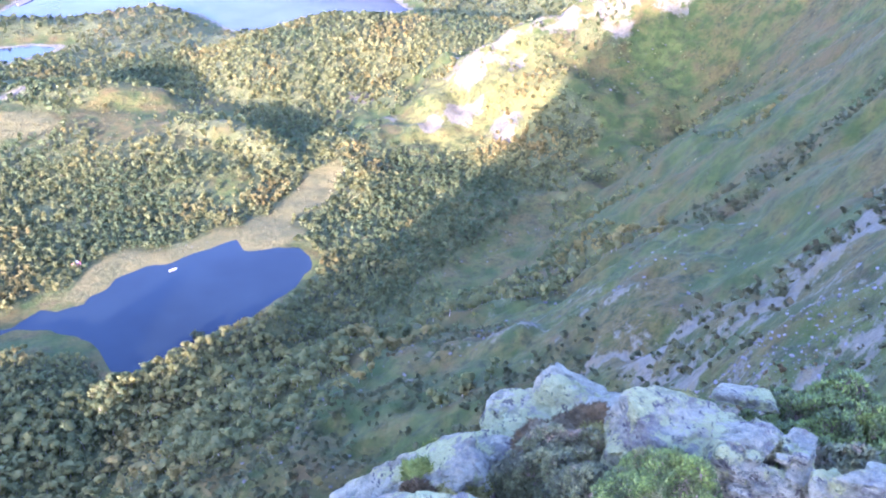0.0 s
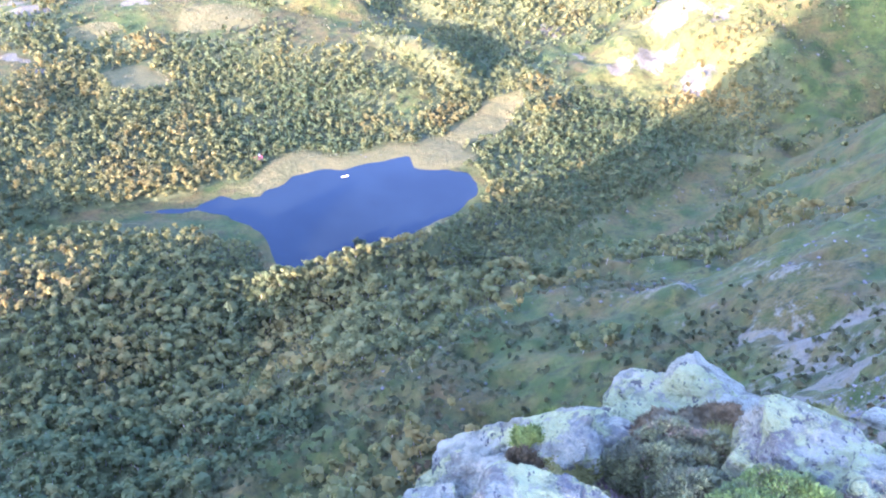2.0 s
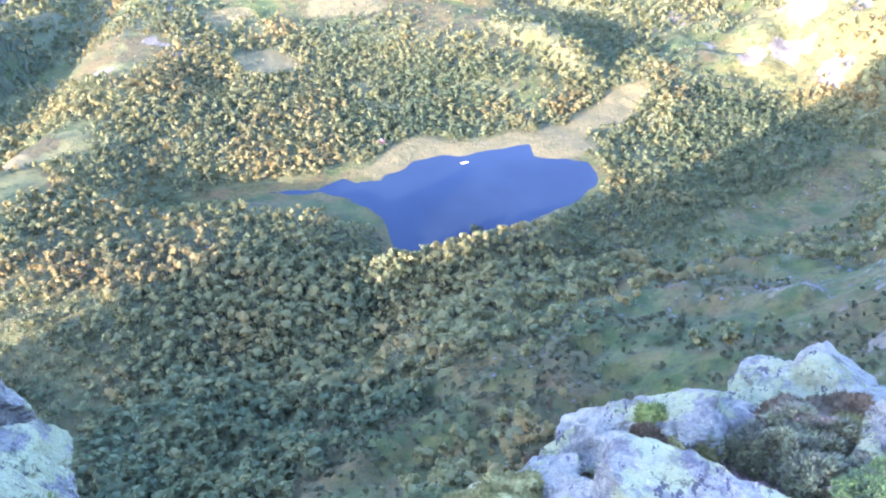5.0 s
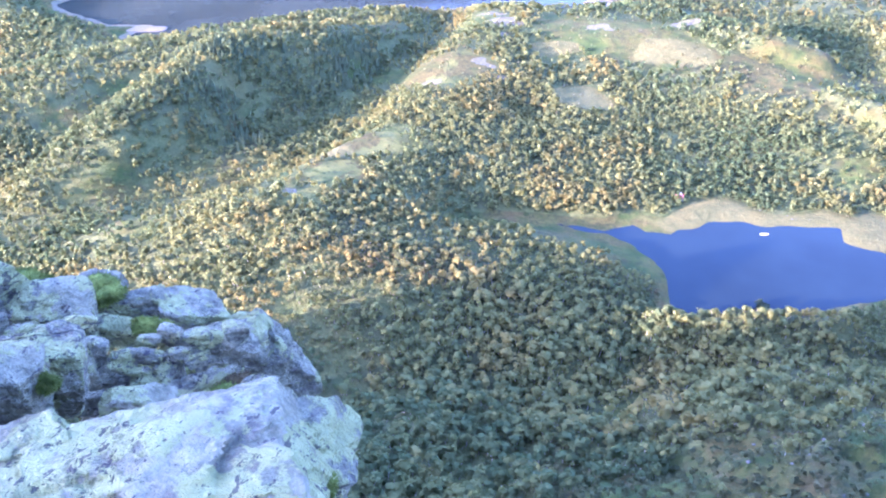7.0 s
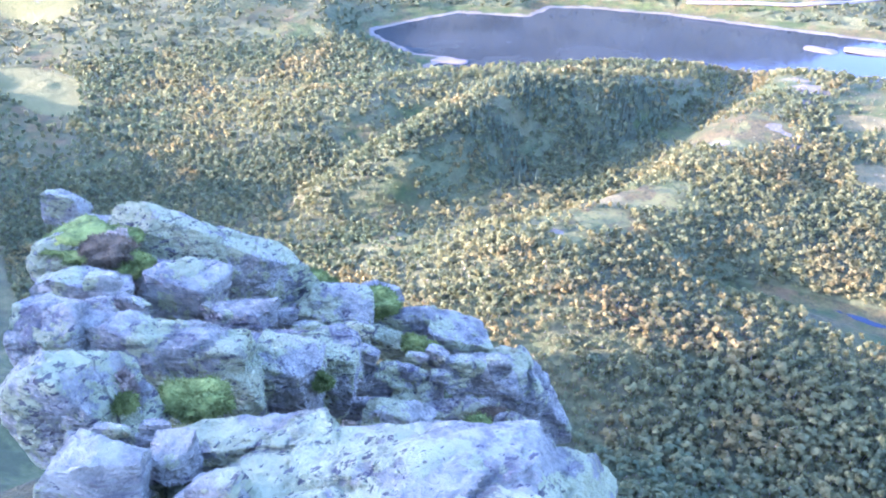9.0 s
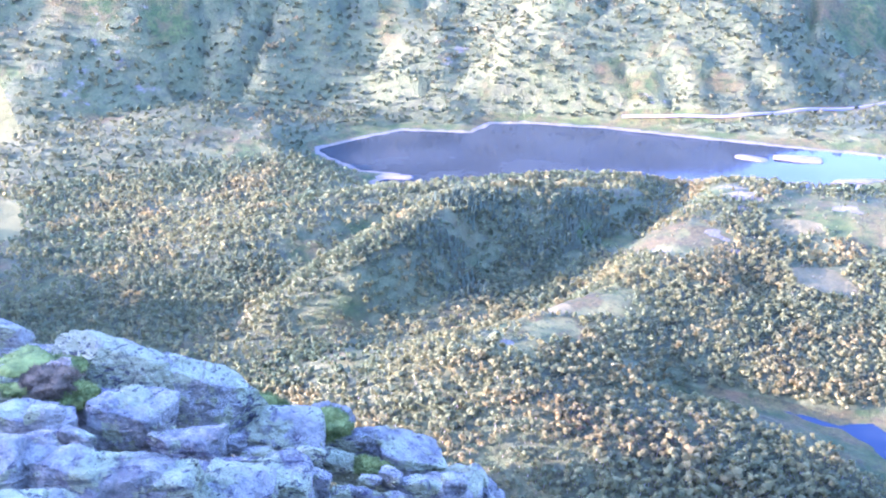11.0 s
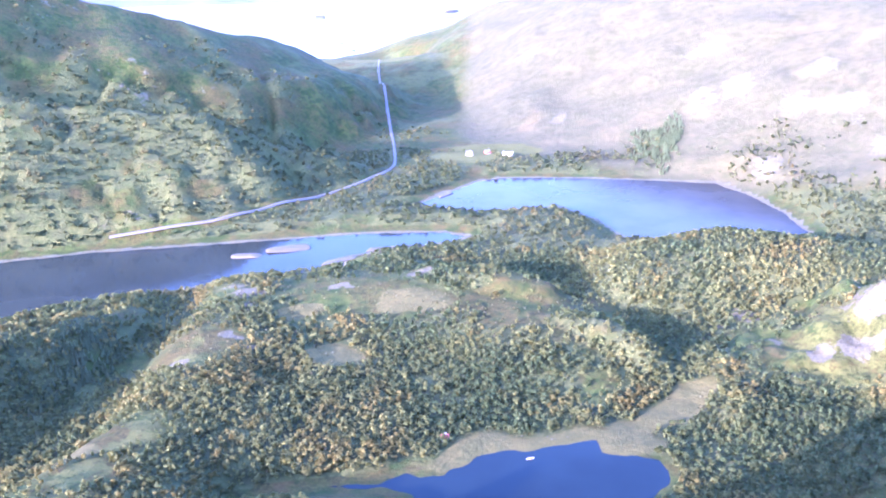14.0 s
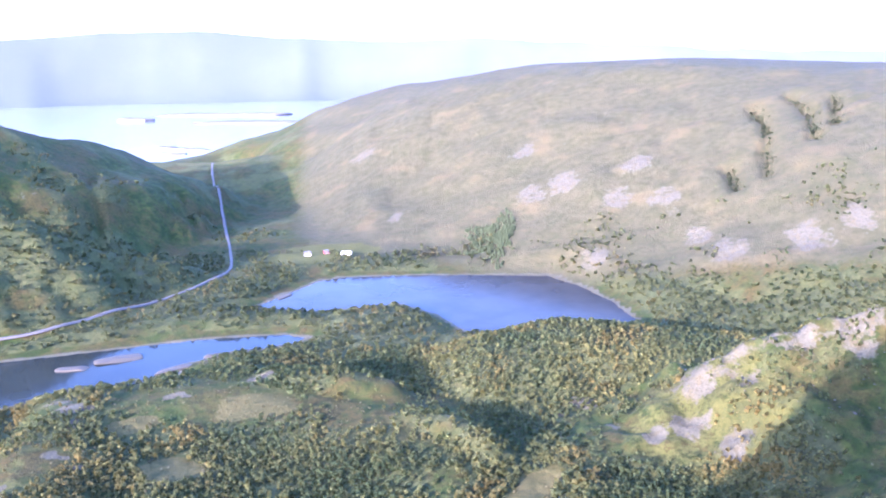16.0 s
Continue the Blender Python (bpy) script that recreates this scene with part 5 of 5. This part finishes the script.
def house(name, x, y, yaw, length, width, wall_high, roof_high, wall, roof, label, category):
    """A gabled building with footing, eaves, chimney, door and windows."""
    z = float(land(np.array([x]), np.array([y]))[0])
    root = new(name)
    root.matrix_world = pose(x, y, z, 0, 0, yaw)
    part("footing", block((length + 0.3, width + 0.3, 2.2), (0, 0, -0.7)), STONE_BASE, root)
    bm = bmesh.new()
    l, w = length / 2, width / 2
    ring = [(-w, 0.4), (w, 0.4), (w, 0.4 + wall_high), (0, 0.4 + wall_high + roof_high), (-w, 0.4 + wall_high)]
    a, b = [bm.verts.new((-l, p, q)) for p, q in ring], [bm.verts.new((l, p, q)) for p, q in ring]
    bm.faces.new(a[::-1]), bm.faces.new(b)
    for k in range(5):
        bm.faces.new((a[k], a[(k + 1) % 5], b[(k + 1) % 5], b[k]))
    walls = part("wall", bm, wall, root)
    eave, top = 0.5, 0.4 + wall_high + roof_high
    bm = bmesh.new()
    slope = roof_high / w
    for side in (-1, 1):
        low = (side * (w + eave), 0.4 + wall_high - eave * slope)
        outer = [(-l - eave, low[0], low[1] + 0.03), (l + eave, low[0], low[1] + 0.03), (l + eave, 0, top + 0.03), (-l - eave, 0, top + 0.03)]
        low_v, high_v = [bm.verts.new(p) for p in outer], [bm.verts.new((p[0], p[1], p[2] + 0.22)) for p in outer]
        bm.faces.new(low_v), bm.faces.new(high_v)
        for k in range(4):
            bm.faces.new((low_v[k], low_v[(k + 1) % 4], high_v[(k + 1) % 4], high_v[k]))
    bmesh.ops.recalc_face_normals(bm, faces=bm.faces)
    tiles = part("roof", bm, roof, root)
    part("chimney", block((0.7, 0.7, 1.4), (l * 0.35, 0, top + 0.4)), STONE_BASE, tiles)
    part("door", block((1.0, 0.12, 2.0), (l * 0.1, -w - 0.04, 1.4)), DOOR_PAINT, walls)
    count = max(2, int(length / 3.5))
    for k in range(count):
        wx = -l + length * (k + 0.5) / count
        if abs(wx - l * 0.1) > 1.1:
            pane = part("window", block((1.1, 0.12, 1.2), (wx, -w - 0.04, 0.4 + wall_high * 0.6)), GLASS_DARK, walls)
            part("sill", block((1.3, 0.25, 0.12), (wx, -w - 0.08, 0.4 + wall_high * 0.6 - 0.68)), WALL_WHITE, pane)
    return tagged(root, label, category)


house("farmhouse", -163, 1062, 10, 7.5, 5.2, 2.6, 1.9, WALL_WHITE, ROOF_SLATE, "white wooden farmhouse on a green field by the lake", "house")
house("barn", -117, 1064, -8, 11, 5.5, 2.4, 1.9, WALL_WHITE, ROOF_TIN, "long pale barn with a tin roof by the lake", "barn")
house("shed", -142, 1074, 30, 7, 5, 2.4, 1.6, WALL_RED, ROOF_SLATE, "small red shed between farmhouse and barn", "shed")
house("cabin", -76, 404, 24, 3.0, 2.4, 1.5, 0.9, WALL_GREY, ROOF_RED, "small cabin with a red roof in the birches", "cabin")


ISLET_ROCK = plain("islet_rock", (0.078, 0.072, 0.048))


def islet(x, y, size, yaw, seed, level, label):
    v, f = boulder_arrays(seed, size, 4, 0.3, 10)
    ob = new("islet", raw_mesh("islet", v, f, ISLET_ROCK, True))
    ob.matrix_world = pose(x, y, level, 0, 0, yaw)
    return tagged(ob, label, "islet", "islets")


islet(-297, 692, (24, 9, 2.8), 12, 501, LAKE_LEVEL, "low bare rock islet in the long lake")
islet(-268, 714, (34, 13, 3.4), 28, 502, LAKE_LEVEL, "long bare rock islet with a pale shore")
islet(-488, 470, (26, 7, 3.0), 35, 503, LAKE_LEVEL, "low pale gravel spit at the lake's end")
islet(-216, 690, (34, 8, 2.6), 40, 504, LAKE_LEVEL, "low rusty gravel spit in the lake")
islet(-180, 728, (46, 7, 2.4), 22, 505, LAKE_LEVEL, "long low gravel bar in the lake")
islet(-165, 905, (20, 6, 2.4), 60, 506, LAKE_LEVEL, "pale gravel point at the far lake's shore")
SKERRY = plain("skerry_rock", (0.10, 0.10, 0.085))
for ob in (islet(-683, 2290, (70, 24, 9), 10, 507, SEA_LEVEL, "low dark skerry in the fjord"),
           islet(-660, 2400, (110, 26, 9), -8, 508, SEA_LEVEL, "low dark skerry in the fjord"),
           islet(-745, 2450, (60, 24, 9), 5, 509, SEA_LEVEL, "low dark skerry in the fjord"),
           islet(-700, 3280, (330, 70, 14), 4, 510, SEA_LEVEL, "long low island in the fjord"),
           islet(-1130, 3400, (120, 50, 24), 0, 511, SEA_LEVEL, "small wooded island in the fjord"),
           islet(-900, 3680, (520, 90, 20), 0, 512, SEA_LEVEL, "long low island in the fjord")):
    ob.data.materials[0] = SKERRY


def rowing_boat(x, y, yaw):
    """An open boat: hull shell and two thwarts."""
    root = new("rowing_boat")
    root.matrix_world = pose(x, y, 0.0, 0, 0, yaw)
    bm = bmesh.new()
    rows = []
    for k in range(9):
        s = -1 + 2 * k / 8
        half = 0.72 * (1 - abs(s) ** 2.6) + 0.03
        row = []
        for u, drop in ((-1, 0.0), (-0.8, -0.4), (0, -0.52), (0.8, -0.4), (1, 0.0)):
            row.append(bm.verts.new((s * 2.1, u * half, 0.38 + 0.16 * s * s + drop)))
        rows.append(row)
    for a, b in zip(rows, rows[1:]):
        for k in range(4):
            bm.faces.new((a[k], a[k + 1], b[k + 1], b[k]))
    bmesh.ops.solidify(bm, geom=bm.faces[:], thickness=0.05)
    part("hull", bm, WALL_WHITE, root)
    part("thwart", block((0.3, 1.2, 0.05), (-0.5, 0, 0.25)), DOOR_PAINT, root)
    part("thwart", block((0.3, 1.2, 0.05), (0.7, 0, 0.25)), DOOR_PAINT, root)
    return tagged(root, "small white rowing boat lying still on the tarn", "boat")


rowing_boat(-31.7, 393.6, 25)
bush_v, bush_f, _ = crown_arrays(np.random.default_rng(3), 220, 3.4, 7.0, 0.7)
bush = new("willow_bush", raw_mesh("willow_bush", bush_v, bush_f, DARK_SCRUB))
bush.location = (-21, 335, -0.4)
tagged(bush, "dark willow bush standing in the tarn's shallows", "bush")


def spruce_stand(cx, cy, ax, ay, count, label):
    """A dark planted stand of narrow conifers, as one thing."""
    r = np.random.default_rng(21)
    vs, fs = [], []
    u, t = np.sqrt(r.uniform(0, 1, count)), r.uniform(0, 6.283, count)
    u = u * (0.85 + 0.45 * vnoise(np.cos(t) * 2, np.sin(t) * 2 + cx, 17))
    x, y = cx + ax * u * np.cos(t), cy + ay * u * np.sin(t)
    z = land(x, y)
    for k in range(count):
        high = r.uniform(3.5, 6)
        for low, top, wide in ((0.08, 0.6, 0.24), (0.32, 0.8, 0.18), (0.56, 1.0, 0.12)):
            b, spin = len(vs), r.uniform(0, 6.28)
            for q in range(6):
                w = wide * high * r.uniform(0.75, 1.15)
                vs.append((x[k] + w * math.cos(spin + q * 1.047), y[k] + w * math.sin(spin + q * 1.047), z[k] + low * high))
            vs.append((x[k], y[k], z[k] + top * high))
            fs += [(b + q, b + (q + 1) % 6, b + 6) for q in range(6)]
    mat = leaf_material("spruce_needles", (0.074, 0.102, 0.046), (0.108, 0.136, 0.060), (0.11, 0.13, 0.06), 0.0, False)
    return tagged(new("spruce_stand", raw_mesh("spruce_stand", vs, fs, mat)), label, "woodland", kind="stuff")


spruce_stand(60, 1082, 38, 66, 800, "dark planted spruce stand at the foot of the heath mountain")
# spruce patch made larger than it is, to deepen the dome's shade
spruce_stand(-352, 395, 40, 26, 260, "dark spruce patch among birches on the dome, enlarged to stand in for shade")
# these two stands are added to darken the flank where shade falls
spruce_stand(-300, 445, 17, 44, 240, "added dark conifers standing in for shade on the dome's flank")
spruce_stand(-318, 352, 34, 15, 150, "added dark conifers standing in for shade above the gully")
